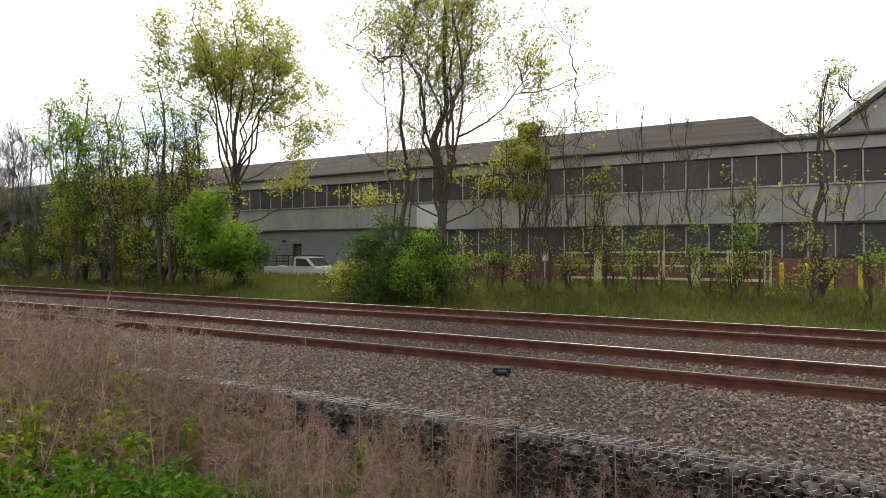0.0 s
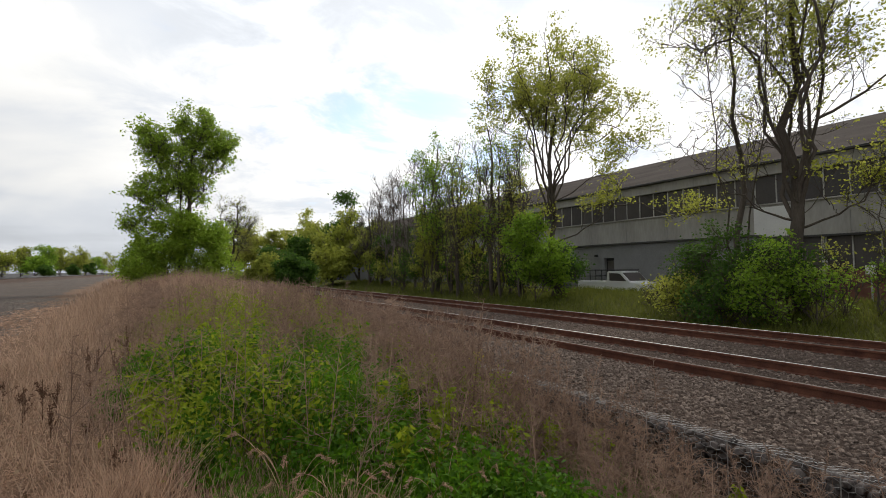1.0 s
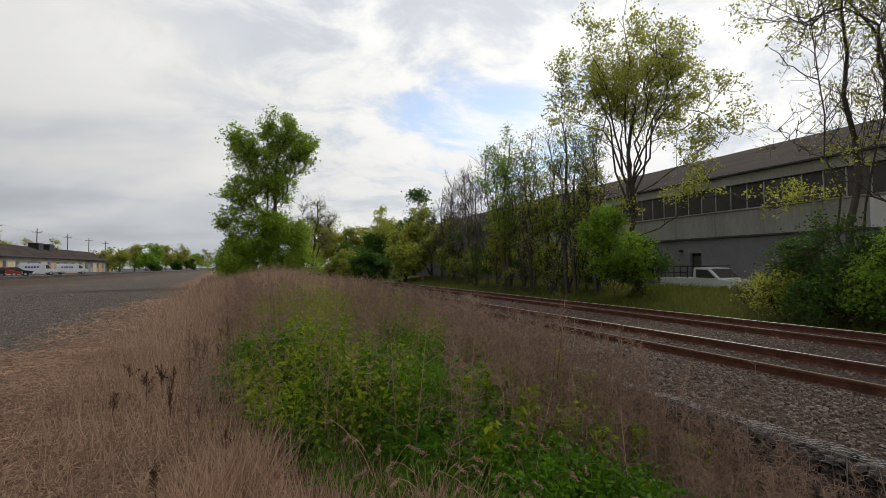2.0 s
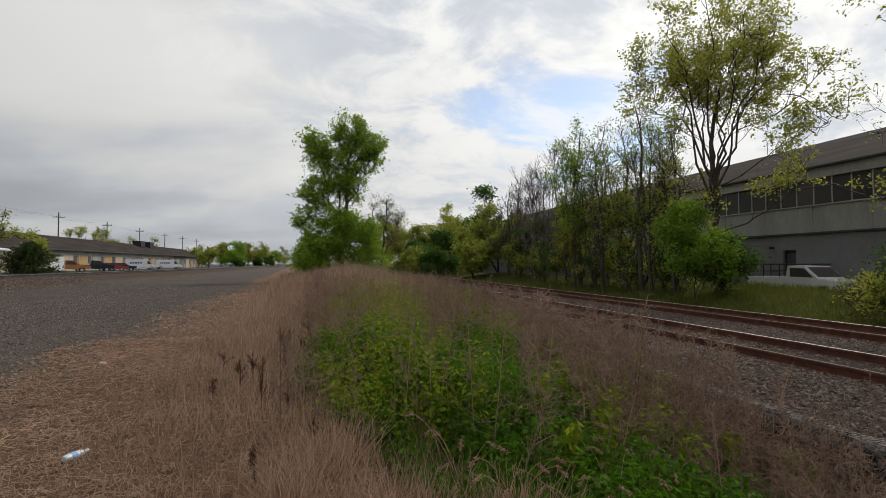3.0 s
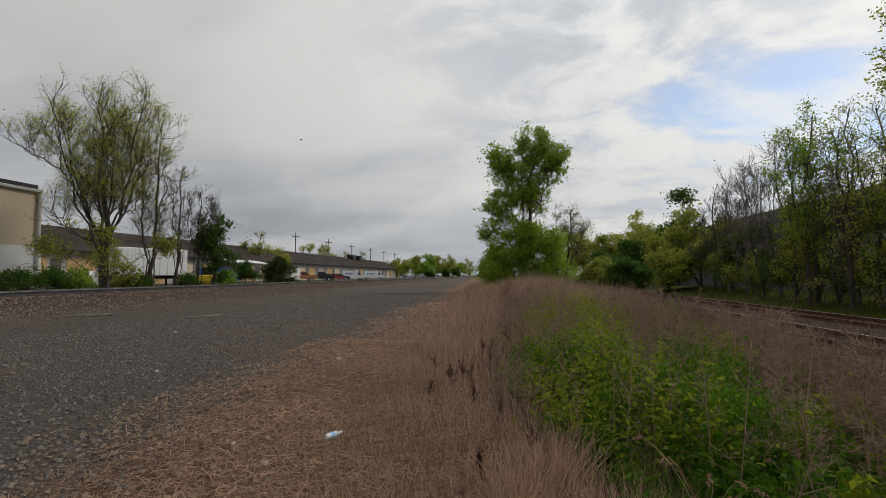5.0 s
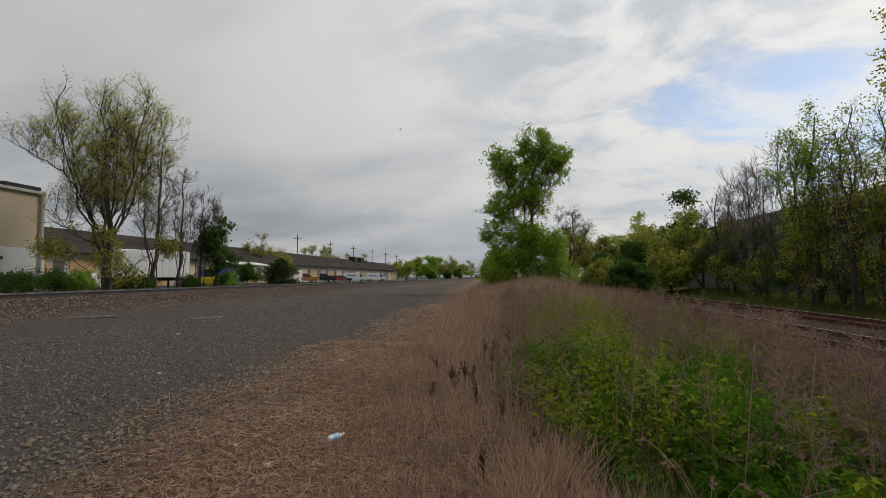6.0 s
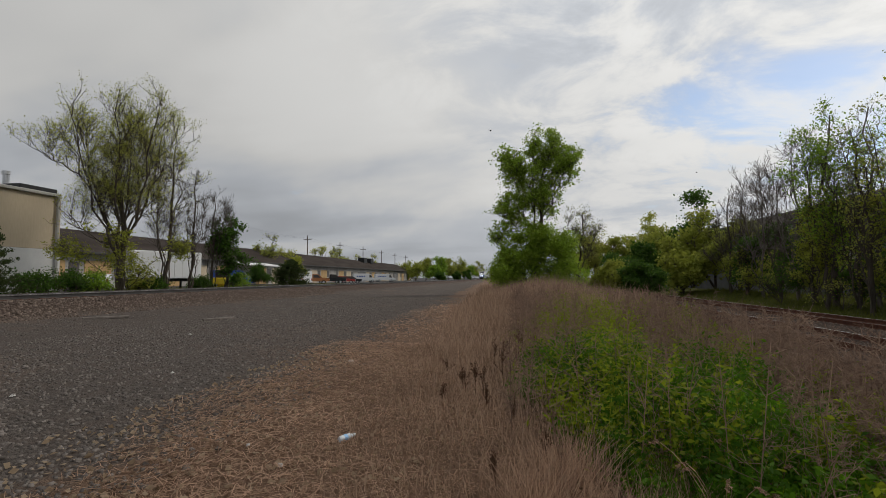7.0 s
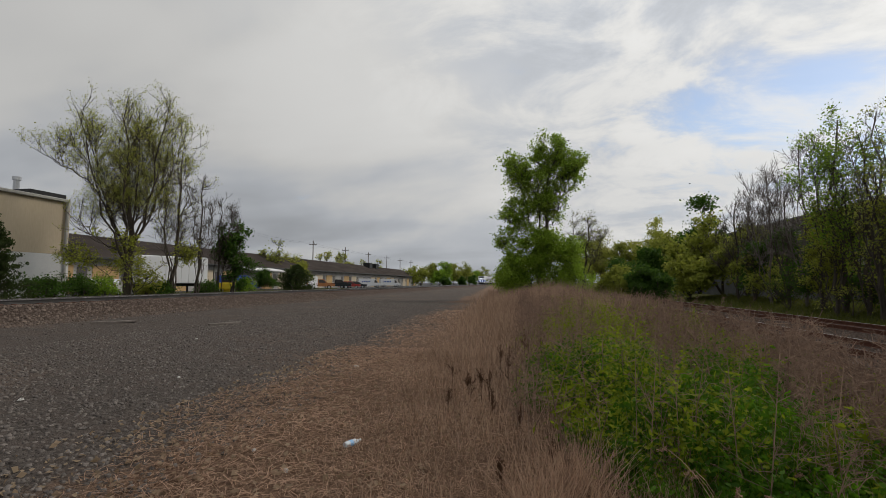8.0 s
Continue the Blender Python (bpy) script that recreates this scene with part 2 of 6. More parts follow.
def ground_material():
    """Gravel road, straw verge, ballast and grassy bank meet along ragged edges."""
    m = bpy.data.materials.new("railway_ground")
    m.use_nodes = True
    nt = m.node_tree
    b = nt.nodes["Principled BSDF"]
    b.inputs["Roughness"].default_value, b.inputs["Specular IOR Level"].default_value = 0.95, 0.15
    geo = nt.nodes.new("ShaderNodeNewGeometry")
    sep = nt.nodes.new("ShaderNodeSeparateXYZ")
    nt.links.new(geo.outputs["Position"], sep.inputs[0])

    def noise_at(scale, detail=4, rough=0.6):
        n = nt.nodes.new("ShaderNodeTexNoise")
        n.inputs["Scale"].default_value, n.inputs["Detail"].default_value, n.inputs["Roughness"].default_value = scale, detail, rough
        nt.links.new(geo.outputs["Position"], n.inputs["Vector"])
        return n.outputs["Fac"]

    def calc(op, a, c):
        n = nt.nodes.new("ShaderNodeMath")
        n.operation = op
        for i, v in enumerate((a, c)):
            if isinstance(v, (int, float)):
                n.inputs[i].default_value = v
            else:
                nt.links.new(v, n.inputs[i])
        return n.outputs[0]

    def step(value, lo, hi):
        n = nt.nodes.new("ShaderNodeMapRange")
        n.interpolation_type = "SMOOTHSTEP"
        n.inputs["From Min"].default_value, n.inputs["From Max"].default_value = lo, hi
        nt.links.new(value, n.inputs["Value"])
        return n.outputs[0]

    def blend(fac, a, c):
        n = nt.nodes.new("ShaderNodeMix")
        n.data_type = "RGBA"
        nt.links.new(fac, n.inputs["Factor"])
        for k, v in (("A", a), ("B", c)):
            if isinstance(v, tuple):
                n.inputs[k].default_value = (*v, 1)
            else:
                nt.links.new(v, n.inputs[k])
        return n.outputs["Result"]

    vor = nt.nodes.new("ShaderNodeTexVoronoi")
    vor.inputs["Scale"].default_value = 17
    nt.links.new(geo.outputs["Position"], vor.inputs["Vector"])
    grain, patch, wide = noise_at(55, 3), noise_at(1.3, 6, 0.65), noise_at(0.23, 5)
    cell = nt.nodes.new("ShaderNodeSeparateColor")
    nt.links.new(vor.outputs["Color"], cell.inputs[0])
    stone_mix = calc("MULTIPLY", calc("ADD", cell.outputs[0], grain), 0.5)
    grey = blend(stone_mix, (0.034, 0.028, 0.025), (0.16, 0.135, 0.118))
    dusty = blend(step(patch, 0.45, 0.62), grey, blend(grain, (0.055, 0.043, 0.037), (0.15, 0.122, 0.105)))
    dusty = blend(step(wide, 0.5, 0.62), dusty, blend(stone_mix, (0.05, 0.036, 0.029), (0.19, 0.15, 0.125)))
    straw = blend(noise_at(38, 5, 0.7), (0.055, 0.032, 0.021), (0.30, 0.193, 0.13))
    brown = blend(stone_mix, (0.032, 0.021, 0.016), (0.13, 0.094, 0.077))
    grass = blend(noise_at(14, 5, 0.7), (0.04, 0.045, 0.012), (0.13, 0.135, 0.035))
    asphalt = blend(noise_at(9, 5), (0.05, 0.05, 0.05), (0.10, 0.10, 0.10))
    rag = calc("ADD", calc("MULTIPLY", patch, 2.6), calc("MULTIPLY", wide, 5.0))
    x = sep.outputs[0]
    xr = calc("ADD", x, calc("ADD", rag, -4.3))
    drift = calc("ADD", xr, calc("MULTIPLY", sep.outputs[1], 0.055))
    col = blend(step(drift, -4.6, -3.7), dusty, straw)
    col = blend(step(calc("ADD", x, calc("MULTIPLY", patch, 0.5)), 6.0, 6.25), col, brown)
    col = blend(step(calc("ADD", x, calc("MULTIPLY", patch, 1.2)), 15.8, 16.5), col, grass)
    col = blend(step(calc("MULTIPLY", calc("ADD", x, calc("MULTIPLY", patch, 0.6)), -1.0), 17.3, 18.0), col, brown)
    col = blend(step(calc("MULTIPLY", calc("ADD", x, calc("MULTIPLY", patch, 1.0)), -1.0), 23.6, 24.3), col, grass)
    col = blend(step(calc("MULTIPLY", xr, -1.0), 28.0, 29.0), col, asphalt)
    nt.links.new(col, b.inputs["Base Color"])
    bp = nt.nodes.new("ShaderNodeBump")
    bp.inputs["Strength"].default_value, bp.inputs["Distance"].default_value = 1.0, 0.05
    nt.links.new(calc("SUBTRACT", grain, vor.outputs["Distance"]), bp.inputs["Height"])
    nt.links.new(bp.outputs[0], b.inputs["Normal"])
    return m


GROUND = ground_material()

# ---- mesh helpers ----


class Soup:
    """Vertices and faces of one mesh."""

    def __init__(self):
        self.v, self.f = [], []

    def add(self, verts, faces):
        k = len(self.v)
        self.v.extend(verts)
        self.f.extend([tuple(i + k for i in q) for q in faces])
        return self

    def box(self, x0, y0, z0, x1, y1, z1, c=0.0):
        """A box, its edges chamfered by c."""
        if c <= 0:
            vs = [(x, y, z) for z in (z0, z1) for x, y in ((x0, y0), (x1, y0), (x1, y1), (x0, y1))]
            return self.add(vs, [(3, 2, 1, 0), (4, 5, 6, 7), (0, 1, 5, 4), (1, 2, 6, 5), (2, 3, 7, 6), (3, 0, 4, 7)])

        def ring(z, d):
            return [(x0 + c, y0 + d, z), (x1 - c, y0 + d, z), (x1 - d, y0 + c, z), (x1 - d, y1 - c, z),
                    (x1 - c, y1 - d, z), (x0 + c, y1 - d, z), (x0 + d, y1 - c, z), (x0 + d, y0 + c, z)]
        vs = ring(z0, c) + ring(z0 + c, 0) + ring(z1 - c, 0) + ring(z1, c)
        fs = [tuple(range(7, -1, -1)), tuple(range(24, 32))]
        for r in range(3):
            fs += [(r * 8 + i, r * 8 + (i + 1) % 8, r * 8 + 8 + (i + 1) % 8, r * 8 + 8 + i) for i in range(8)]
        return self.add(vs, fs)

    def tube(self, a, b, r0, r1, n=6, caps=True):
        a, b = Vector(a), Vector(b)
        d = (b - a)
        if d.length < 1e-6:
            return self
        q = d.to_track_quat("Z", "Y")
        vs = []
        for p, r in ((a, r0), (b, r1)):
            for i in range(n):
                t = 2 * math.pi * i / n
                vs.append(tuple(p + q @ Vector((r * math.cos(t), r * math.sin(t), 0))))
        fs = [(i, (i + 1) % n, n + (i + 1) % n, n + i) for i in range(n)]
        if caps:
            fs += [tuple(range(n - 1, -1, -1)), tuple(range(n, 2 * n))]
        return self.add(vs, fs)

    def prism(self, outline, axis, lo, hi):
        """A closed outline, (along, up) pairs, drawn out across an axis: 'x' or 'y'."""
        n = len(outline)
        vs = [((s, a, u) if axis == "x" else (a, s, u)) for s in (lo, hi) for a, u in outline]
        fs = [tuple(range(n)), tuple(range(2 * n - 1, n - 1, -1))] + [((i + 1) % n, i, n + i, n + (i + 1) % n) for i in range(n)]
        return self.add(vs, fs)

    def mesh(self, name, smooth=False):
        me = bpy.data.meshes.new(name)
        me.from_pydata(self.v, [], self.f)
        me.update()
        if smooth:
            me.polygons.foreach_set("use_smooth", [True] * len(me.polygons))
        return me


def fixed(me):
    """Turns all faces outward."""
    bm = bmesh.new()
    bm.from_mesh(me)
    bmesh.ops.recalc_face_normals(bm, faces=bm.faces)
    bm.to_mesh(me)
    bm.free()
    return me


def part(name, shape, mat, parent, label="", at=None, smooth=False, kind=""):
    me = shape if isinstance(shape, bpy.types.Mesh) else (fixed(shape.mesh(name, smooth)) if len(shape.f) < 60000 else shape.mesh(name, smooth))
    if not me.materials:
        me.materials.append(mat)
    ob = new(name, me)
    ob.parent = parent
    if at is not None:
        ob.matrix_basis = at
    return tagged(ob, label, kind=kind)


def thing(name, label, category, m=None, group="", kind=""):
    ob = new(name)
    ob.empty_display_size = 0.2
    if m is not None:
        ob.matrix_basis = m
    return tagged(ob, label, category, group, kind)


def quads(name, corners, mat):
    """One mesh of loose four-cornered faces from an array (n, 4, 3)."""
    n = len(corners)
    me = bpy.data.meshes.new(name)
    me.vertices.add(4 * n)
    me.vertices.foreach_set("co", np.asarray(corners, dtype=np.float32).ravel())
    me.loops.add(4 * n)
    me.loops.foreach_set("vertex_index", np.arange(4 * n, dtype=np.int32))
    me.polygons.add(n)
    me.polygons.foreach_set("loop_start", np.arange(0, 4 * n, 4, dtype=np.int32))
    me.update(calc_edges=True)
    me.validate()
    me.materials.append(mat)
    return me


def leaf_quads(rng, centres, size, aspect=0.6, flat=0.35, vary=0.4):
    """Leaves at the centres: kite-shaped faces, randomly turned."""
    n = len(centres)
    a = rng.normal(size=(n, 3))
    a[:, 2] *= flat * 2
    a /= np.linalg.norm(a, axis=1)[:, None] + 1e-9
    h = rng.normal(size=(n, 3))
    b = np.cross(a, h)
    b /= np.linalg.norm(b, axis=1)[:, None] + 1e-9
    s = (size * (1 + vary * rng.uniform(-1, 1, n)))[:, None]
    nrm = np.cross(a, b) * s * 0.12
    return np.stack([centres - a * s * 0.5, centres + b * s * aspect * 0.5 + nrm - a * s * 0.05, centres + a * s * 0.5, centres - b * s * aspect * 0.5 + nrm - a * s * 0.05], axis=1)


def blade_quads(rng, feet, height, width, lean=0.35, vary=0.4):
    """Upright grass blades on the feet: narrow faces that lean and taper."""
    n = len(feet)
    t = rng.uniform(0, 2 * math.pi, n)
    side = np.stack([np.cos(t), np.sin(t), np.zeros(n)], 1)
    h = np.asarray(height) * (1 + vary * rng.uniform(-1, 1, n))
    tip = feet + np.stack([rng.normal(0, lean, n) * h, rng.normal(0, lean, n) * h, h], 1)
    w = (np.asarray(width) * np.ones(n))[:, None]
    return np.stack([feet - side * w, feet + side * w, tip + side * w * 0.25, tip - side * w * 0.25], axis=1)


# ---- ground ----
PROFILE = [(-400, 0.6), (-30, 0.6), (-25.2, 0.35), (-24.2, 0.30), (-22.9, 0.81), (-19.1, 0.81), (-17.6, 0.2), (-15, 0.06), (-10, 0.0), (-4, 0.0),
           (-1.5, 0.02), (0.3, 0.0), (1.6, -0.18), (3.2, -0.6), (4.6, -0.9), (5.84, -0.95), (5.92, -0.34), (6.6, -0.26), (7.5, -0.155), (14.7, -0.155),
           (15.6, -0.4), (16.4, -0.55), (17.6, -0.38), (20, 0.02), (22.6, 0.28), (23.4, 0.25), (25.2, -0.3), (60, -0.3), (400, 0.5)]
PX, PZ = np.array([p[0] for p in PROFILE]), np.array([p[1] for p in PROFILE])


def rough_at(x, y):
    return 0.035 * noise.noise((x * 0.55, y * 0.55, 0)) + 0.05 * noise.noise((x * 0.13, y * 0.13, 7))


def ground_z(x, y):
    z = float(np.interp(x, PX, PZ))
    swell = 0.35 * math.exp(-((x - 2.2) / 3.2) ** 2) * (1 / (1 + math.exp(-(y - 27) / 4)))
    if x > 5.9:
        swell = 0.0
    if z < 0 and 0.3 < x < 5.9:
        z *= 1 - 0.75 * min(1.0, max(0.0, (y - 8) / 10))
    soft = 0.25 if -24.5 < x < -17 or 5.7 < x < 15.5 else 1.0
    if -17 < x < -4:
        soft = 0.6
    return z + swell + soft * rough_at(x, y) / (1 + max(0.0, y - 35) / 12)


def build_ground():
    xs = sorted(set([-3500, -1200, -400, -200, -100, -60, -45] + list(np.arange(-36, -26, 2.0)) + list(np.arange(-26, -16, 0.4)) + list(np.arange(-16, -6, 0.5))
                    + list(np.arange(-6, 5.7, 0.25)) + [5.7, 5.84, 5.92, 6.1, 6.6, 7.1, 7.5] + list(np.arange(8.2, 15, 0.8)) + list(np.arange(15, 26, 0.4)) + [28, 32, 45, 60, 100, 200, 400, 1200, 3500]))
    ys = sorted(set([-1500, -300, -100, -50, -30] + list(np.arange(-20, 0, 1.0)) + list(np.arange(0, 30, 0.35)) + list(np.arange(30, 60, 1.0))
                    + list(np.arange(60, 140, 4.0)) + list(np.arange(140, 420, 20.0)) + [600, 1200, 4000]))
    s = Soup()
    verts = [(float(x), float(y), ground_z(x, y)) for y in ys for x in xs]
    n = len(xs)
    s.add(verts, [(j * n + i, j * n + i + 1, (j + 1) * n + i + 1, (j + 1) * n + i) for j in range(len(ys) - 1) for i in range(n - 1)])
    ob = new("ground", s.mesh("ground", True))
    ob.data.materials.append(GROUND)
    tagged(ob, "gravel road, straw verge, ballast beds and grassy bank", "ground", kind="structure")


build_ground()

# ---- railway tracks ----
GAUGE = 1.51


def rail_outline():
    return [(-0.07, 0.0), (0.07, 0.0), (0.07, 0.014), (0.012, 0.03), (0.010, 0.125), (0.036, 0.135), (0.036, 0.168), (0.028, 0.18), (-0.028, 0.18),
            (-0.036, 0.168), (-0.036, 0.135), (-0.010, 0.125), (-0.012, 0.03), (-0.07, 0.014)]


def build_track(x, top, label, y0, y1, ties_from, ties_to, group, steel=None, side_label="rust-brown steel rail"):
    """A track along y: two rails with worn heads, and a tie every half metre."""
    tr = thing("railway_track", label, "railway track", pose(x, 0, top - 0.18), group)
    for side in (-1, 1):
        s = Soup()
        s.prism([(side * GAUGE / 2 + a, u) for a, u in rail_outline()], "y", y0, y1)
        rail = part("rail", s, steel or RUST, tr, side_label)
        h = Soup()
        cx = side * GAUGE / 2
        h.prism([(cx - 0.024, 0.1803), (cx + 0.024, 0.1803), (cx + 0.02, 0.183), (cx - 0.02, 0.183)], "y", y0, y1)
        # the head that catches no light gets a darker colour
        part("rail_head", h, SHINY if side > 0 else SHADED_HEAD, rail, "bright worn running surface" if side > 0 else "running surface in a darker, shaded tone")
    tie = Soup().box(-1.3, -0.115, -0.17, 1.3, 0.115, -0.005, 0.012).mesh("tie")
    tie.materials.append(TIE)
    plate = Soup().box(-0.17, -0.09, -0.004, 0.17, 0.09, 0.012, 0.004).mesh("tie_plate")
    plate.materials.append(RUST)
    rnd = random.Random(int(x * 10) + 50)
    y = ties_from
    while y < ties_to:
        ob = new("tie", tie)
        ob.parent = tr
        ob.matrix_basis = pose(rnd.uniform(-0.06, 0.06), y + rnd.uniform(-0.03, 0.03), rnd.uniform(-0.012, 0.006), 0, rnd.uniform(-0.4, 0.4), rnd.uniform(-1.6, 1.6))
        for side in (-1, 1):
            pl = new("tie_plate", plate)
            pl.parent = ob
            pl.matrix_basis = pose(side * GAUGE / 2, 0, 0)
        y += 0.5
    far = Soup()
    while y < min(y1, 260):
        far.box(-1.3, y - 0.11, -0.17, 1.3, y + 0.11, -0.005)
        y += 0.5
    if far.f:
        part("far_ties", far, TIE, tr, "row of distant wooden ties", kind="stuff")
    return tr


build_track(9.03, 0.02, "rusty main track on brown ballast beside the gabions", -60, 400, -12, 50, "tracks")
build_track(13.2, 0.02, "rusty second track beside the grassy bank", -60, 400, -12, 50, "tracks")
# these rails are coloured dark in place of the shade on their sides
build_track(-21.0, 1.03, "raised track on a brown ballast embankment", -60, 700, 8, 60, "tracks", TRIM_DARK, "steel rail in a dark shaded tone")


# ---- trees ----
def resample(points, k):
    """k even points along a bent line."""
    p = np.array(points, float)
    run = np.concatenate([[0], np.cumsum(np.linalg.norm(np.diff(p, axis=0), axis=1))])
    u = np.linspace(0, run[-1], k)
    return np.stack([np.interp(u, run, p[:, i]) for i in range(3)], 1)


def offshoots(rng, lines, which, length, angle, lift, k, lo=0.2):
    """Side branches on the lines picked by which: they leave at an angle and bend upwards."""
    n, last = len(which), lines.shape[1] - 1
    u = rng.uniform(lo, 1, n)
    s = u * last
    i = np.minimum(s.astype(int), last - 1)
    f = (s - i)[:, None]
    a, b = lines[which, i], lines[which, i + 1]
    d = b - a
    d /= np.linalg.norm(d, axis=1)[:, None] + 1e-9
    side = rng.normal(size=(n, 3))
    side -= (side * d).sum(1)[:, None] * d
    side /= np.linalg.norm(side, axis=1)[:, None] + 1e-9
    t = (radians(angle) * rng.uniform(0.55, 1.3, n))[:, None]
    way = d * np.cos(t) + side * np.sin(t)
    step = (length * rng.uniform(0.6, 1.25, n) * (1.2 - 0.6 * u) / (k - 1))[:, None]
    at = a + (b - a) * f
    pts = [at]
    for _ in range(k - 1):
        way = way + np.array([0, 0, lift / (k - 1)]) + rng.normal(0, 0.13, (n, 3))
        way /= np.linalg.norm(way, axis=1)[:, None]
        at = at + way * step
        pts.append(at)
    return np.stack(pts, 1)


def within(rng, lines, blobs):
    """Which lines end inside the ellipsoids, give or take."""
    e, b = lines[:, -1], np.array(blobs, float)
    q = ((e[:, None] - b[None, :, :3]) / b[None, :, 3:]) ** 2
    return q.sum(2).min(1) < rng.uniform(0.7, 1.5, len(e)) ** 2


def tube_faces(lines, r0, r1, n):
    """Tapering tubes with n sides round the lines: corner places and four-cornered faces."""
    m, k, _ = lines.shape
    t = np.gradient(lines, axis=1)
    t /= np.linalg.norm(t, axis=2)[:, :, None] + 1e-9
    a = np.cross(t, np.array([0.31, 0.93, 0.17]))
    a /= np.linalg.norm(a, axis=2)[:, :, None] + 1e-9
    b = np.cross(t, a)
    rad = (np.asarray(r0).reshape(-1, 1) * np.ones((m, 1))) * np.linspace(1, 0, k) + (np.asarray(r1).reshape(-1, 1) * np.ones((m, 1))) * np.linspace(0, 1, k)
    w = np.arange(n) * 2 * math.pi / n
    v = lines[:, :, None] + rad[:, :, None, None] * (a[:, :, None] * np.cos(w)[None, None, :, None] + b[:, :, None] * np.sin(w)[None, None, :, None])
    j, i = np.meshgrid(np.arange(k - 1), np.arange(n), indexing="ij")
    one = np.stack([j * n + i, j * n + (i + 1) % n, (j + 1) * n + (i + 1) % n, (j + 1) * n + i], -1).reshape(-1, 4)
    return v.reshape(-1, 3), (one[None] + (np.arange(m) * k * n)[:, None, None]).reshape(-1, 4)


def ribbons(rng, lines, width):
    """Thin tapering strips for twigs."""
    m, k, _ = lines.shape
    side = np.cross(lines[:, -1] - lines[:, 0], rng.normal(size=(m, 3)))
    side = (side / (np.linalg.norm(side, axis=1)[:, None] + 1e-9) * width)[:, None] * np.linspace(1, 0.45, k)[None, :, None]
    one = np.array([(2 * i, 2 * i + 1, 2 * i + 3, 2 * i + 2) for i in range(k - 1)])
    return np.stack([lines - side, lines + side], 2).reshape(-1, 3), (one[None] + (np.arange(m) * 2 * k)[:, None, None]).reshape(-1, 4)


def joined(name, pieces, mat):
    """One smooth mesh out of (corners, faces) pairs."""
    vs, fs, off = [], [], 0
    for v, f in pieces:
        vs.append(v)
        fs.append(f + off)
        off += len(v)
    v, f = np.concatenate(vs), np.concatenate(fs)
    me = bpy.data.meshes.new(name)
    me.vertices.add(len(v))
    me.vertices.foreach_set("co", v.astype(np.float32).ravel())
    me.loops.add(4 * len(f))
    me.loops.foreach_set("vertex_index", f.astype(np.int32).ravel())
    me.polygons.add(len(f))
    me.polygons.foreach_set("loop_start", np.arange(0, 4 * len(f), 4, dtype=np.int32))
    me.update(calc_edges=True)
    me.polygons.foreach_set("use_smooth", [True] * len(f))
    me.materials.append(mat)
    return me


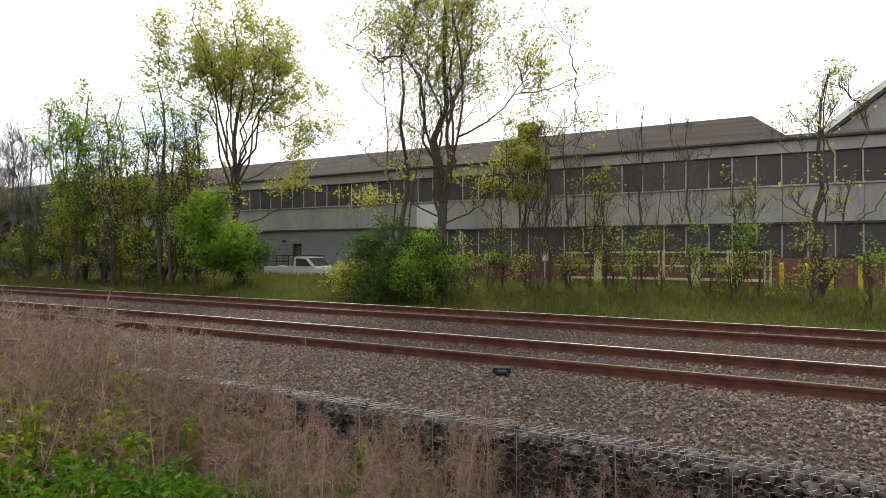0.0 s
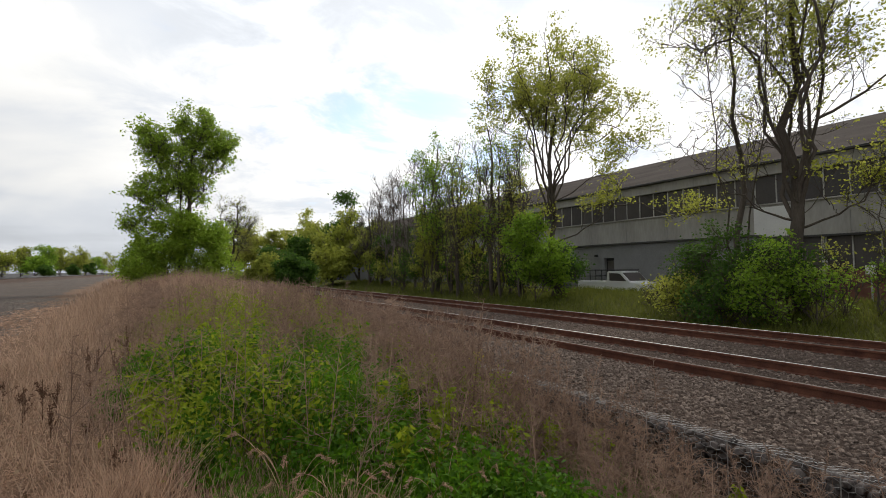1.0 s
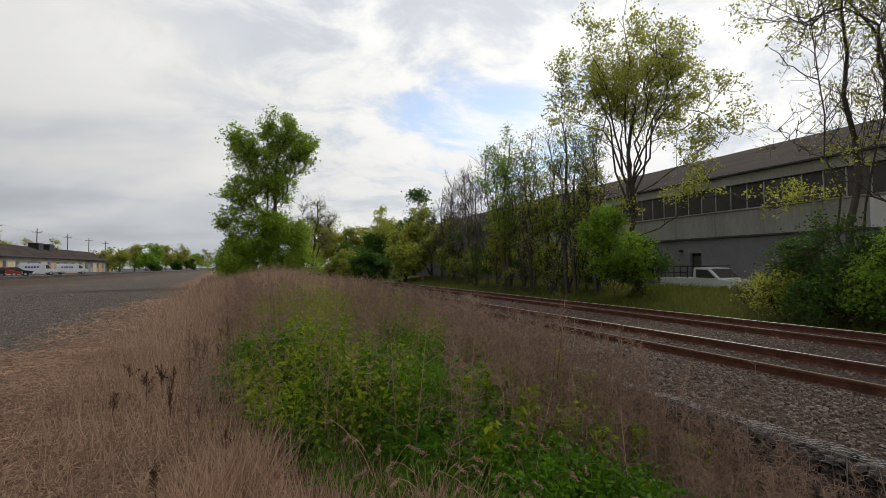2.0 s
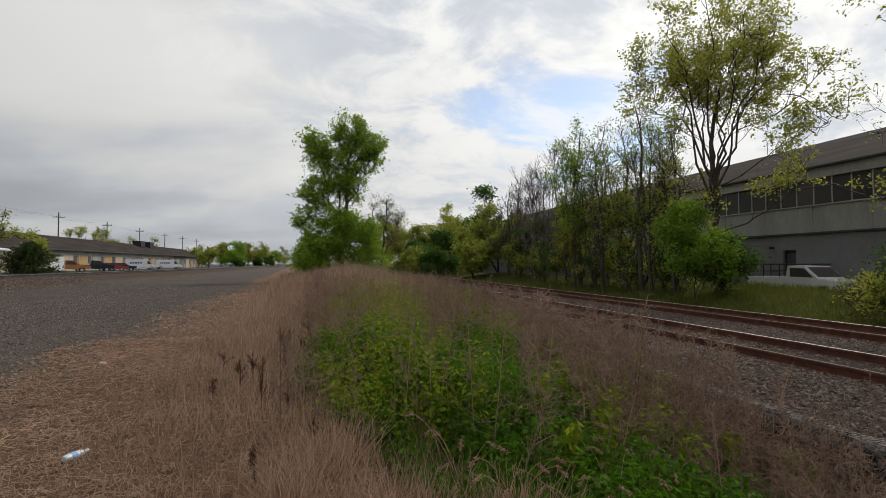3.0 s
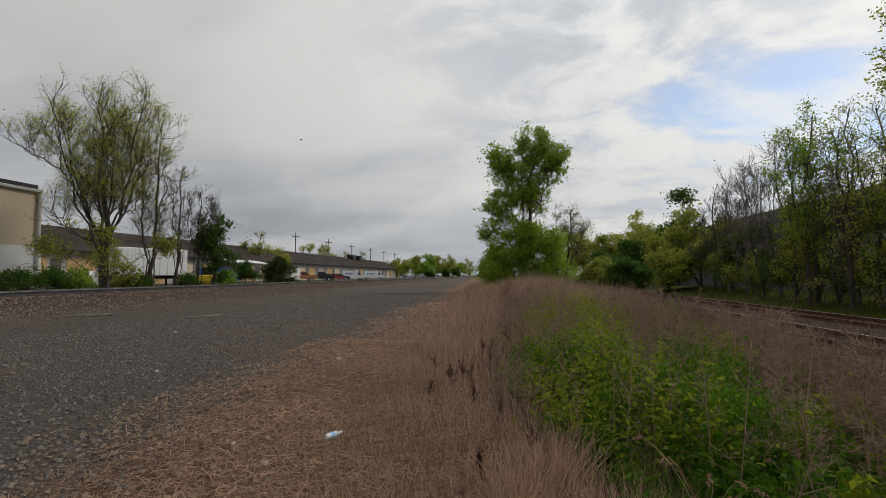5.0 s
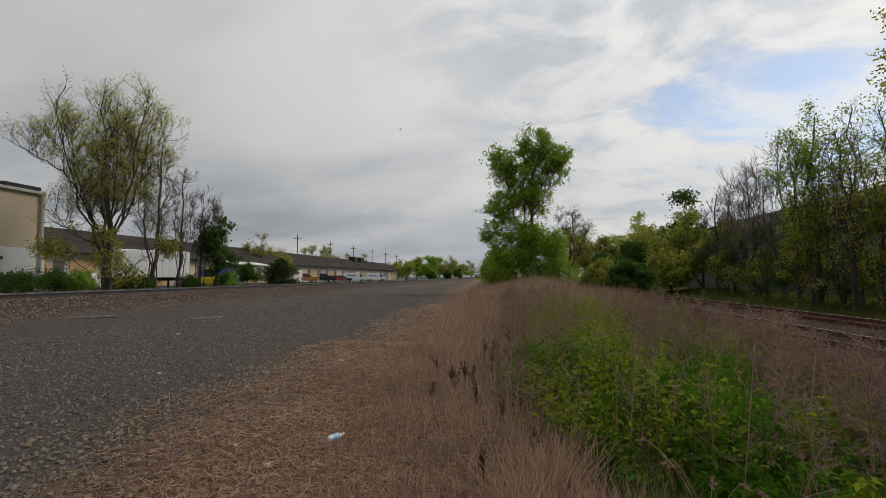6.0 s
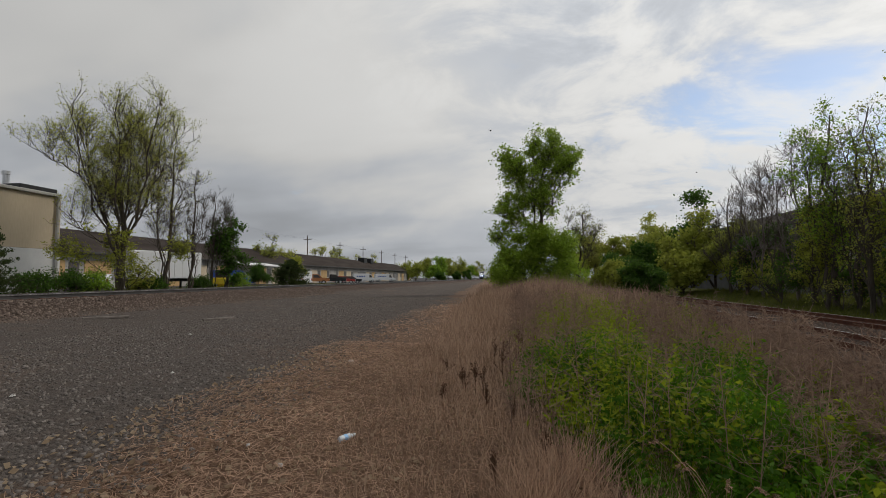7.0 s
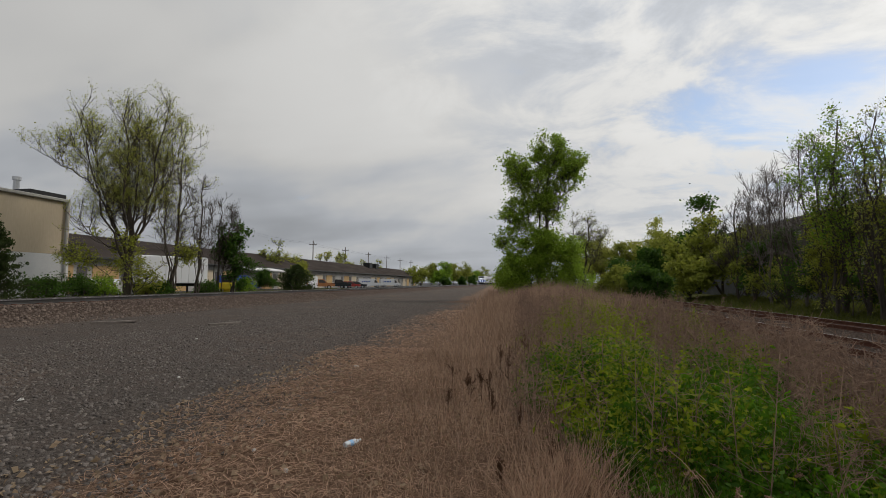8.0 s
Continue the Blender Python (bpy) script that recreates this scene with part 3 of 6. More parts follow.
def make_tree(name, label, at, stems, blobs, seed, tips=260, girth=0.25, leaf=None, leaves=3, leaf_size=0.16, clump=0.12, twigs=5, twig_len=0.6,
              bark=None, category="tree", thin=0.009, group="", reach=None, lift=0.55, angle=46):
    """A tree: stems and limbs, branches, side branches and twigs inside a crown of ellipsoids, with leaves along the twigs."""
    rng = np.random.default_rng(seed)
    bark = bark or BARK
    top = max(b[2] + b[5] for b in blobs)
    limbs = [resample(s, 9) + np.concatenate([np.zeros((1, 3)), rng.normal(0, 0.012 * top, (8, 3)) * (1, 1, 0.3)]) for s in stems]
    fat = [girth * 0.85] + [girth * 0.27] * (len(stems) - 1)
    for b in blobs:
        size = np.array(b[3:], float)
        for _ in range(int(np.clip(round(2.2 * np.prod(size) ** (1 / 3)), 3, 9))):
            way = rng.normal(size=3)
            way *= rng.uniform(0.25, 0.8) / np.linalg.norm(way)
            c = np.array(b[:3]) + way * size
            nodes = np.concatenate(limbs)
            d = c - nodes
            cost = np.linalg.norm(d, axis=1) + 1.3 * np.maximum(0, 0.7 * np.linalg.norm(d[:, :2], axis=1) - d[:, 2]) + 4.0 * (nodes[:, 2] < 0.1 * top) + 0.12 * np.maximum(0, nodes[:, 2] - 0.5 * c[2])
            j = int(np.argmin(cost))
            u = np.linspace(0, 1, 9)[:, None]
            bow = -0.08 if d[j][2] > 0 else 0.1
            limbs.append(nodes[j] + d[j] * u + np.array([0, 0, bow]) * np.linalg.norm(d[j]) * 4 * u * (1 - u) + rng.normal(0, 0.008 * top, (9, 3)) * u)
            fat.append(float(np.clip(girth * 0.07 * np.linalg.norm(d[j]) ** 0.7, thin * 2, girth * 0.22)))
    L, fat = np.stack(limbs), np.array(fat)
    run = np.linalg.norm(np.diff(L, axis=1), axis=2).sum(1)
    reach = reach or float(np.clip(0.6 * np.mean([min(b[3:]) for b in blobs]), 0.5, 2.2))
    n1 = max(10, int(tips / 4.5))
    one = offshoots(rng, L, rng.choice(len(L), n1, p=run / run.sum()), reach, angle, lift, 5, lo=0.25)
    one = one[within(rng, one, blobs)]
    two = offshoots(rng, one, np.repeat(np.arange(len(one)), 5), reach * 0.6, angle, lift * 0.8, 3)
    two = two[within(rng, two, blobs)]
    three = offshoots(rng, two, np.repeat(np.arange(len(two)), twigs - 1), twig_len, angle, lift * 0.6, 2)
    pieces = [tube_faces(L[i:i + 1], fat[i], max(thin * 1.5, fat[i] * 0.2), 8 if fat[i] > 0.08 else 5) for i in range(len(L))]
    pieces += [tube_faces(one, max(thin * 1.8, girth * 0.06), thin * 1.1, 3), ribbons(rng, two, thin * 1.1), ribbons(rng, three, thin * 0.7)]
    tr = thing(name, label, category, at, group)
    part("trunk", joined("trunk", pieces, bark), bark, tr)
    if leaf and leaves > 0:
        w = rng.integers(0, len(three), leaves * len(three))
        u = rng.uniform(0.35, 1.05, len(w))[:, None]
        c = three[w, 0] + (three[w, 1] - three[w, 0]) * u + rng.normal(0, clump, (len(w), 3)) * (1, 1, 0.7)
        part("crown", quads("crown", leaf_quads(rng, c, leaf_size * 0.82, aspect=0.7), leaf), leaf, tr)
    return tr


def polar(az, d, y0=0.5):
    """The place d metres off in a compass direction counted from the tracks."""
    x, y = d * math.sin(radians(az)) + 0.3, d * math.cos(radians(az)) + y0
    return x, y


def plant_at(az, d, sink=0.08):
    x, y = polar(az, d)
    return pose(x, y, ground_z(x, y) - sink)


def oak(az, d, h, w, seed, leaf, label, fork=0.4, **kw):
    """A broad tree that forks at part of its height into rising limbs."""
    rnd = random.Random(seed)
    z = h * fork
    stems = [[(0, 0, 0), (0.1, 0, z * 0.5), (0.0, 0.1, z), (0.2, -0.2, h * 0.8)]]
    n, steep = kw.pop("limbs", 6), kw.pop("steep", 1.0)
    for k in range(n):
        a, r = 6.28 * (k + rnd.uniform(-0.3, 0.3)) / n, rnd.uniform(0.35, 0.85) * steep
        u = rnd.uniform(0.7, 1.0)
        stems.append([(0, 0, z * u), (math.cos(a) * w * r * 0.45, math.sin(a) * w * r * 0.45, z * u + h * 0.22), (math.cos(a) * w * r, math.sin(a) * w * r, h * rnd.uniform(0.74, 0.93))])
    blobs = kw.pop("blobs", None) or [(0, 0, h * 0.72, w, w, h * 0.28), (0, 0, h * 0.5, w * 0.9, w * 0.9, h * 0.15)]
    return make_tree("tree", label, plant_at(az, d), stems, blobs, seed, leaf=leaf, **kw)


def slim(az, d, h, w, seed, leaf, label, **kw):
    """A narrow woodland-edge tree with several rising stems."""
    rnd = random.Random(seed)
    stems = [[(0, 0, 0), (0.1, 0.05, h * 0.4), (0.0, 0.1, h * 0.92)]]
    for k in range(kw.pop("stems", 3)):
        a = rnd.uniform(0, 6.28)
        stems.append([(0, 0, 0.1), (math.cos(a) * w * 0.35, math.sin(a) * w * 0.35, h * 0.4), (math.cos(a) * w * 0.6, math.sin(a) * w * 0.6, h * rnd.uniform(0.7, 0.88))])
    blobs = kw.pop("blobs", None) or [(0, 0, h * 0.68, w, w, h * 0.32), (0, 0, h * 0.4, w * 0.8, w * 0.8, h * 0.2)]
    return make_tree("tree", label, plant_at(az, d), stems, blobs, seed, leaf=leaf, **kw)


def bush(az, d, h, w, seed, leaf, label, name="shrub", **kw):
    rnd = random.Random(seed)
    stems = [[(0, 0, 0), (0, 0, h * 0.3), (0.05, 0, h * 0.6)]]
    for k in range(4):
        a = rnd.uniform(0, 6.28)
        stems.append([(0, 0, 0.02), (math.cos(a) * w * 0.4, math.sin(a) * w * 0.4, h * 0.35), (math.cos(a) * w * 0.6, math.sin(a) * w * 0.6, h * 0.6)])
    blobs = [(0, 0, h * 0.46, w * 0.72, w * 0.72, h * 0.44)]
    for k in range(6):
        a, u = rnd.uniform(0, 6.28), rnd.uniform(0.2, 0.85)
        q = rnd.uniform(0.28, 0.48)
        blobs.append((math.cos(a) * w * 0.75 * (1.1 - u), math.sin(a) * w * 0.75 * (1.1 - u), h * u, w * q, w * q, h * 0.22 * rnd.uniform(0.7, 1.1)))
    kw.setdefault("girth", 0.05)
    return make_tree(name, label, plant_at(az, d), stems, blobs, seed, leaf=leaf, category="bush", **kw)


# trees on the bank in front of the factory
oak(67.6, 21.5, 17.0, 5.2, 11, LEAF_OAK, "tall oak with several trunks and sparse young leaves", fork=0.24, limbs=7, steep=0.55, tips=1250, girth=0.3, leaves=4, leaf_size=0.14, twigs=5, twig_len=0.75, clump=0.1, reach=2.0,
    blobs=[(0, 0, 12.8, 5.2, 4.8, 4.6), (1.8, -4.0, 11.2, 4.0, 4.0, 3.4), (-1.2, 3.0, 10.4, 2.6, 2.6, 2.6), (1.8, -4.4, 7.6, 3.2, 3.2, 1.3), (0.8, -2.4, 5.4, 2.0, 2.0, 0.8), (-0.8, 2.4, 5.2, 2.0, 2.0, 0.7), (0, 0, 4.2, 1.3, 1.3, 1.2)])
slim(62.9, 22.0, 13.4, 3.2, 12, LEAF_OAK, "thin bare tree with a few opening leaves", tips=420, girth=0.17, leaves=1, leaf_size=0.11, stems=2, reach=1.6,
     blobs=[(0, 0, 10.4, 3.0, 3.0, 3.0), (0.4, -0.8, 7.0, 3.0, 3.0, 1.6), (-1.0, 1.8, 6.6, 2.4, 2.4, 1.0)])
oak(43.7, 28.5, 16.0, 4.4, 13, LEAF_OAK, "large oak with light green spring leaves", fork=0.38, limbs=10, tips=1350, girth=0.26, leaves=6, leaf_size=0.17, twigs=5, twig_len=0.7, clump=0.12, reach=1.7,
    blobs=[(0, 0, 12.7, 4.2, 4.0, 3.0), (2.4, -2.4, 10.4, 3.2, 3.0, 2.0), (-2.2, 2.2, 11.2, 2.8, 2.8, 2.2), (3.2, -3.2, 8.2, 2.8, 2.8, 1.3), (2.6, -2.5, 5.9, 2.6, 2.4, 0.7), (5.2, -4.9, 4.9, 2.6, 2.6, 0.6), (-1.4, 1.4, 6.0, 1.8, 1.8, 0.8), (-0.3, 0, 4.6, 1.8, 1.8, 0.9)])
slim(36.6, 32.0, 12.8, 3.4, 15, LEAF_GREEN, "dark-limbed woodland tree with pale green leaves", tips=560, girth=0.2, leaves=2, leaf_size=0.15, stems=4, reach=1.4)
slim(33.0, 36.0, 12.6, 2.3, 16, LEAF_FAR, "tall thin tree with few leaves", tips=320, girth=0.15, leaves=1, leaf_size=0.16, bark=BARK_PALE)
slim(30.0, 38.0, 13.2, 2.9, 17, LEAF_GREEN, "tall tree with fresh green leaves", tips=520, girth=0.2, leaves=3, leaf_size=0.17, clump=0.16, stems=4, reach=1.5)
slim(27.3, 43.0, 12.8, 2.6, 18, None, "bare grey tree on the bank", stems=3, tips=460, girth=0.15, leaves=0, bark=BARK_PALE, twigs=6, thin=0.011)
slim(24.6, 47.5, 12.0, 2.8, 19, None, "bare grey tree on the bank", stems=3, tips=460, girth=0.15, leaves=0, bark=BARK_PALE, twigs=6, thin=0.012)
slim(21.9, 55.0, 10.8, 3.8, 20, None, "bare dark-twigged tree on the bank", stems=4, tips=520, girth=0.16, leaves=0, bark=BARK, twigs=6, thin=0.013)
slim(34.4, 34.0, 8.5, 1.8, 21, LEAF_YELLOW, "small tree with yellow-green leaves", tips=220, girth=0.1, leaves=4, leaf_size=0.18)
slim(28.4, 39.5, 7.0, 2.2, 22, LEAF_YELLOW, "small tree with yellow-green leaves", tips=240, girth=0.1, leaves=4, leaf_size=0.18)
slim(38.6, 31.0, 7.5, 1.6, 23, LEAF_OAK, "thin sapling with young leaves", tips=170, girth=0.08, leaves=3, leaf_size=0.15)
bush(41.6, 27.2, 4.9, 2.7, 24, LEAF_GREEN, "large bright green shrub on the bank", tips=560, leaves=6, leaf_size=0.17, clump=0.18)
for k, (az, d, h, w, lf) in enumerate([(59.0, 21.2, 3.0, 1.5, LEAF_DARK), (62.0, 20.8, 3.7, 1.7, LEAF_DARK), (64.6, 20.4, 3.2, 1.4, LEAF_GREEN), (60.8, 19.6, 2.0, 1.3, LEAF_DARK), (57.4, 20.8, 2.0, 1.1, LEAF_OAK), (66.4, 20.8, 3.4, 1.5, LEAF_DARK), (63.2, 19.4, 1.7, 1.2, LEAF_GREEN)]):
    bush(az, d, h, w, 250 + k, lf, "spreading green shrub on the bank", tips=230, leaves=4, leaf_size=0.13, clump=0.12)
for k, (az, d, h, w, lv, lf) in enumerate([(39.9, 29.8, 10.2, 2.0, 1, LEAF_OAK), (35.2, 33.5, 11.6, 2.4, 1, LEAF_GREEN), (31.6, 36.0, 11.4, 2.0, 2, LEAF_GREEN), (28.6, 41.0, 10.6, 2.0, 1, LEAF_GREEN), (26.0, 44.5, 9.6, 2.0, 0, LEAF_GREEN), (37.6, 31.0, 10.4, 1.8, 1, LEAF_YELLOW), (23.2, 51.0, 9.8, 2.4, 0, LEAF_OAK), (32.4, 33.5, 8.4, 1.6, 1, LEAF_OAK), (29.3, 37.0, 7.6, 1.6, 2, LEAF_YELLOW)]):
    slim(az, d, h, w, 260 + k, lf, "dark-stemmed woodland tree on the bank", tips=240, girth=0.15, leaves=lv, leaf_size=0.15, stems=4, thin=0.011)
for k, (az, d, h, w, lf) in enumerate([(38.9, 32.0, 2.6, 1.8, LEAF_OAK), (36.2, 34.0, 3.2, 2.0, LEAF_DARK), (34.0, 35.6, 3.0, 2.0, LEAF_FAR), (31.8, 38.0, 3.2, 2.0, LEAF_DARK), (29.6, 40.5, 3.6, 2.2, LEAF_FAR), (27.4, 44.0, 4.2, 2.4, LEAF_DARK), (25.0, 47.0, 4.6, 2.6, LEAF_FAR), (23.2, 51.0, 4.8, 2.8, LEAF_FAR), (44.6, 28.0, 3.4, 1.7, LEAF_DARK), (40.2, 30.5, 3.6, 1.8, LEAF_DARK), (33.0, 37.5, 4.4, 2.0, LEAF_DARK), (28.4, 42.0, 4.6, 2.2, LEAF_DARK)]):
    bush(az, d, h, w, 270 + k, lf, "tangled undergrowth on the wooded bank", tips=190, leaves=3, leaf_size=0.18, clump=0.18)
bush(68.6, 19.8, 2.0, 1.4, 26, LEAF_GREEN, "low green shrub below the oak", tips=140, leaves=4, leaf_size=0.12, clump=0.12)
oak(77.4, 21.8, 8.6, 2.2, 27, LEAF_YELLOW, "young tree with yellow-green leaves", fork=0.3, tips=380, girth=0.1, leaves=4, leaf_size=0.13,
    blobs=[(0, 0, 6.4, 2.0, 2.0, 1.9), (0.3, 1.6, 4.4, 1.8, 1.8, 0.7), (0, -0.8, 4.0, 1.4, 1.4, 0.7)])
for k, (az, d, h, w, lv) in enumerate([(80.0, 21.0, 7.6, 1.3, 0), (82.0, 21.4, 8.6, 1.6, 0), (84.5, 21.2, 6.2, 1.2, 1), (90.2, 21.4, 8.4, 2.0, 0), (94.8, 22.0, 7.6, 1.8, 0), (74.6, 21.6, 6.4, 1.2, 1), (79.0, 20.6, 5.5, 1.0, 0), (86.4, 21.0, 5.6, 1.0, 1), (99.0, 21.6, 5.2, 1.1, 1)]):
    slim(az, d, h, w, 40 + k, LEAF_YELLOW, "thin dark-stemmed sapling, almost bare", tips=110, girth=0.075, leaves=lv, leaf_size=0.11, stems=3, thin=0.008, lift=0.7)
slim(105.6, 21.5, 8.6, 2.4, 50, LEAF_OAK, "small tree with upswept branches and opening buds", tips=200, girth=0.14, leaves=1, leaf_size=0.13, stems=3, lift=0.9, blobs=[(0, 0, 6.8, 2.7, 2.7, 2.2), (0.3, 1.2, 3.6, 2.0, 2.0, 0.7), (0, -1.2, 3.4, 2.0, 2.0, 0.6)])
for k, (az, d, h, w, lf) in enumerate([(92.0, 21.0, 4.1, 1.3, LEAF_YELLOW), (87.0, 21.0, 3.0, 1.1, LEAF_YELLOW), (96.5, 20.6, 3.0, 1.2, LEAF_GREEN), (101.0, 21.0, 3.2, 1.3, LEAF_GREEN),
                                       (105.0, 20.5, 2.9, 1.2, LEAF_YELLOW), (109.0, 20.5, 3.0, 1.3, LEAF_GREEN), (82.5, 20.8, 2.6, 1.0, LEAF_YELLOW), (78.0, 21.0, 2.7, 1.1, LEAF_OAK), (73.0, 20.8, 2.8, 1.2, LEAF_GREEN), (70.6, 20.6, 2.4, 1.1, LEAF_OAK),
                                       (55.0, 22.6, 1.4, 1.2, LEAF_OAK), (35.0, 32.0, 2.6, 1.8, LEAF_OAK), (30.5, 36.0, 2.6, 2.0, LEAF_OAK), (26.0, 42.0, 2.8, 2.4, LEAF_DARK), (114, 21, 3.0, 1.4, LEAF_GREEN), (98.6, 20.4, 2.2, 1.0, LEAF_YELLOW), (89.6, 20.6, 2.2, 1.0, LEAF_GREEN)]):
    bush(az, d, h, w, 60 + k, lf, "leafy shrub among the saplings on the bank", tips=75, leaves=2, leaf_size=0.11, clump=0.1)
# woods further along the line
for k, (az, d, h, w, lf, lb) in enumerate([(18.6, 74, 10.8, 4.4, LEAF_DARK, "dense dark green tree of the wood"), (20.6, 64, 8.2, 4.4, LEAF_FAR, "bushy green tree at the wood's edge"), (16.4, 84, 9.4, 4.6, LEAF_FAR, "bushy green tree at the wood's edge"),
                                           (14.2, 95, 11.8, 4.6, LEAF_OAK, "round yellow-green tree of the wood"), (11.8, 100, 9.8, 4.8, LEAF_FAR, "round yellow-green tree of the wood"), (8.9, 100, 11.6, 5.2, LEAF_OAK, "round yellow-green tree of the wood"),
                                           (22.8, 58, 6.8, 3.4, LEAF_FAR, "bushy green tree at the wood's edge"), (25.5, 52, 5.6, 3.2, LEAF_DARK, "bushy dark green shrub tree on the bank"), (6.4, 125, 11, 5.5, LEAF_GREEN, "far green tree beside the tracks"),
                                           (11.2, 84, 6.5, 3.6, LEAF_DARK, "bushy green tree beside the tracks"), (17.4, 60, 5.4, 3.4, LEAF_FAR, "low green thicket beside the tracks"), (13.6, 72, 5.6, 3.6, LEAF_DARK, "low green thicket beside the tracks")]):
    bush(az, d, h * 1.18, w * 1.15, 80 + k, lf, lb, name="tree", tips=360, leaves=8, leaf_size=0.4, clump=0.42, girth=0.2, twigs=4, twig_len=1.0, thin=0.02)

# the tall poplar beside the road, overgrown with vines, and its neighbour
make_tree("poplar_tree", "tall leafy poplar overgrown with vines at its foot", plant_at(1.75, 48), [[(0, 0, 0), (0.1, 0, 4), (0.5, 0, 9), (1.8, 0, 15.5)], [(0.1, 0, 4.2), (-1.0, 0.3, 8), (-2.8, 0, 13.6)], [(0.3, 0, 7), (2.2, -0.5, 10.5), (4.0, 0, 14)], [(0.2, 0, 5.5), (-0.4, -0.4, 10), (0.2, 0.3, 14.6)]],
          [(-2.4, 0, 12.2, 2.7, 2.4, 2.6), (1.4, 0, 13.9, 2.9, 2.6, 3.0), (3.2, 0, 12.6, 2.2, 2.0, 2.4), (0.0, 0, 10.6, 2.9, 2.4, 3.0), (-2.6, 0, 8.4, 2.0, 2, 2.8), (1.5, 0, 9.0, 1.8, 1.8, 2.2), (-3.4, 0, 5.2, 1.6, 1.4, 1.6)], 101, tips=1900, girth=0.3, leaf=LEAF_POPLAR, leaves=4, leaf_size=0.22, clump=0.16, twigs=5, twig_len=0.6, lift=0.75, thin=0.012, reach=1.5)
make_tree("vine_thicket", "thick green vines and shrubs round the poplar's foot", plant_at(1.6, 47), [[(0, 0, 0), (0, 0, 3), (0.3, 0, 6.5)], [(0, 0, 0.1), (-1.5, 0, 2.5), (-2.4, 0, 4.5)], [(0, 0, 0.1), (2, 0, 2.5), (3.0, 0, 5)]],
          [(0.6, 0, 5.4, 2.8, 2.6, 3.4), (-1.8, 0, 3.4, 2.6, 2.4, 2.8), (2.2, -0.3, 3.8, 2.2, 2.2, 3.4), (-2.8, 0, 1.6, 2.2, 2.0, 1.7), (1.4, 0, 1.6, 3.6, 2.8, 1.9)], 102, tips=1150, girth=0.16, leaf=LEAF_POPLAR, leaves=11, leaf_size=0.22, clump=0.26, twigs=4, category="bush", lift=-0.2)
make_tree("tree", "bare tree with hanging vine tangles", plant_at(6.6, 50), [[(0, 0, 0), (0, 0, 3.2), (0.5, 0, 8.8)], [(0, 0, 2.6), (1.2, 0, 5), (2.2, 0, 7.5)], [(0, 0, 2.2), (-0.8, 0, 5), (-1.0, 0, 7.5)]],
          [(0.2, 0, 7.2, 2.4, 2.2, 2.2), (0.9, 0, 5.2, 2.0, 1.9, 1.6)], 103, tips=460, girth=0.2, leaf=LEAF_FAR, leaves=1, leaf_size=0.14, twigs=6, twig_len=0.8, thin=0.013, lift=-0.1)
bush(10.2, 46, 3.6, 2.4, 104, LEAF_FAR, "green thicket behind the weeds", tips=360, leaves=6, leaf_size=0.22, clump=0.2)
bush(13.5, 44, 3.2, 2.4, 105, LEAF_DARK, "green thicket behind the weeds", tips=360, leaves=6, leaf_size=0.22, clump=0.2)

# trees beyond the raised track
oak(-43.6, 39.5, 15.2, 5.0, 121, LEAF_OAK, "broad vase-shaped tree with yellow-green buds", fork=0.22, limbs=12, tips=1700, girth=0.3, leaves=6, leaf_size=0.105, twigs=5, twig_len=0.9, lift=0.75, reach=2.1, thin=0.012,
    blobs=[(0, 0, 11.2, 4.2, 4.2, 3.6), (-2.6, -2.0, 9.6, 3.0, 3.0, 2.4), (2.4, 2.2, 9.4, 2.6, 2.6, 2.4), (0, 0, 7.4, 3.4, 3.2, 2.2), (-1.6, -1.6, 5.2, 2.4, 2.4, 0.9)])
make_tree("vine_thicket", "drooping yellow-green growth round the vase-shaped tree", plant_at(-43.4, 39.0), [[(0, 0, 0), (0.2, 0, 1.6), (0, 0, 3.6)], [(0, 0, 0.2), (-1.2, -1.0, 2.2), (-2.2, -2.0, 3.4)], [(0, 0, 0.2), (1.2, 1.0, 2.4), (2.4, 2.2, 3.6)]],
          [(0, 0, 3.6, 2.0, 2.0, 1.8), (-2.2, -2.0, 3.4, 1.8, 1.8, 0.8), (2.4, 2.2, 3.6, 1.8, 1.8, 0.8), (0, 0, 1.6, 2.4, 2.4, 1.2)], 126, tips=420, girth=0.12, leaf=LEAF_YELLOW, leaves=3, leaf_size=0.16, clump=0.14, category="bush", lift=-0.2)
slim(-39.5, 42.0, 12.6, 2.9, 122, LEAF_OAK, "bare tree with thin upright branches", tips=460, girth=0.2, leaves=1, leaf_size=0.08, bark=BARK, stems=4, twigs=6, thin=0.012)
slim(-37.4, 43.0, 10.6, 1.5, 123, None, "bare thin tree beyond the track", tips=280, girth=0.13, leaves=0, twigs=6, thin=0.012)
slim(-35.4, 45.0, 9.2, 2.4, 124, None, "small bare tree with fine twigs", tips=360, girth=0.13, leaves=0, twigs=6, thin=0.012)
slim(-33.7, 45.5, 7.0, 2.0, 125, LEAF_DARK, "small leafy green tree beyond the track", tips=330, leaves=5, leaf_size=0.24, clump=0.16, girth=0.13, stems=4,
     blobs=[(0.6, 0.4, 5.6, 1.6, 1.6, 1.3), (-0.8, -0.6, 4.2, 1.4, 1.4, 1.2), (0.8, 0.5, 3.0, 1.2, 1.2, 0.8), (0, 0, 1.4, 1.2, 1.2, 0.8)])


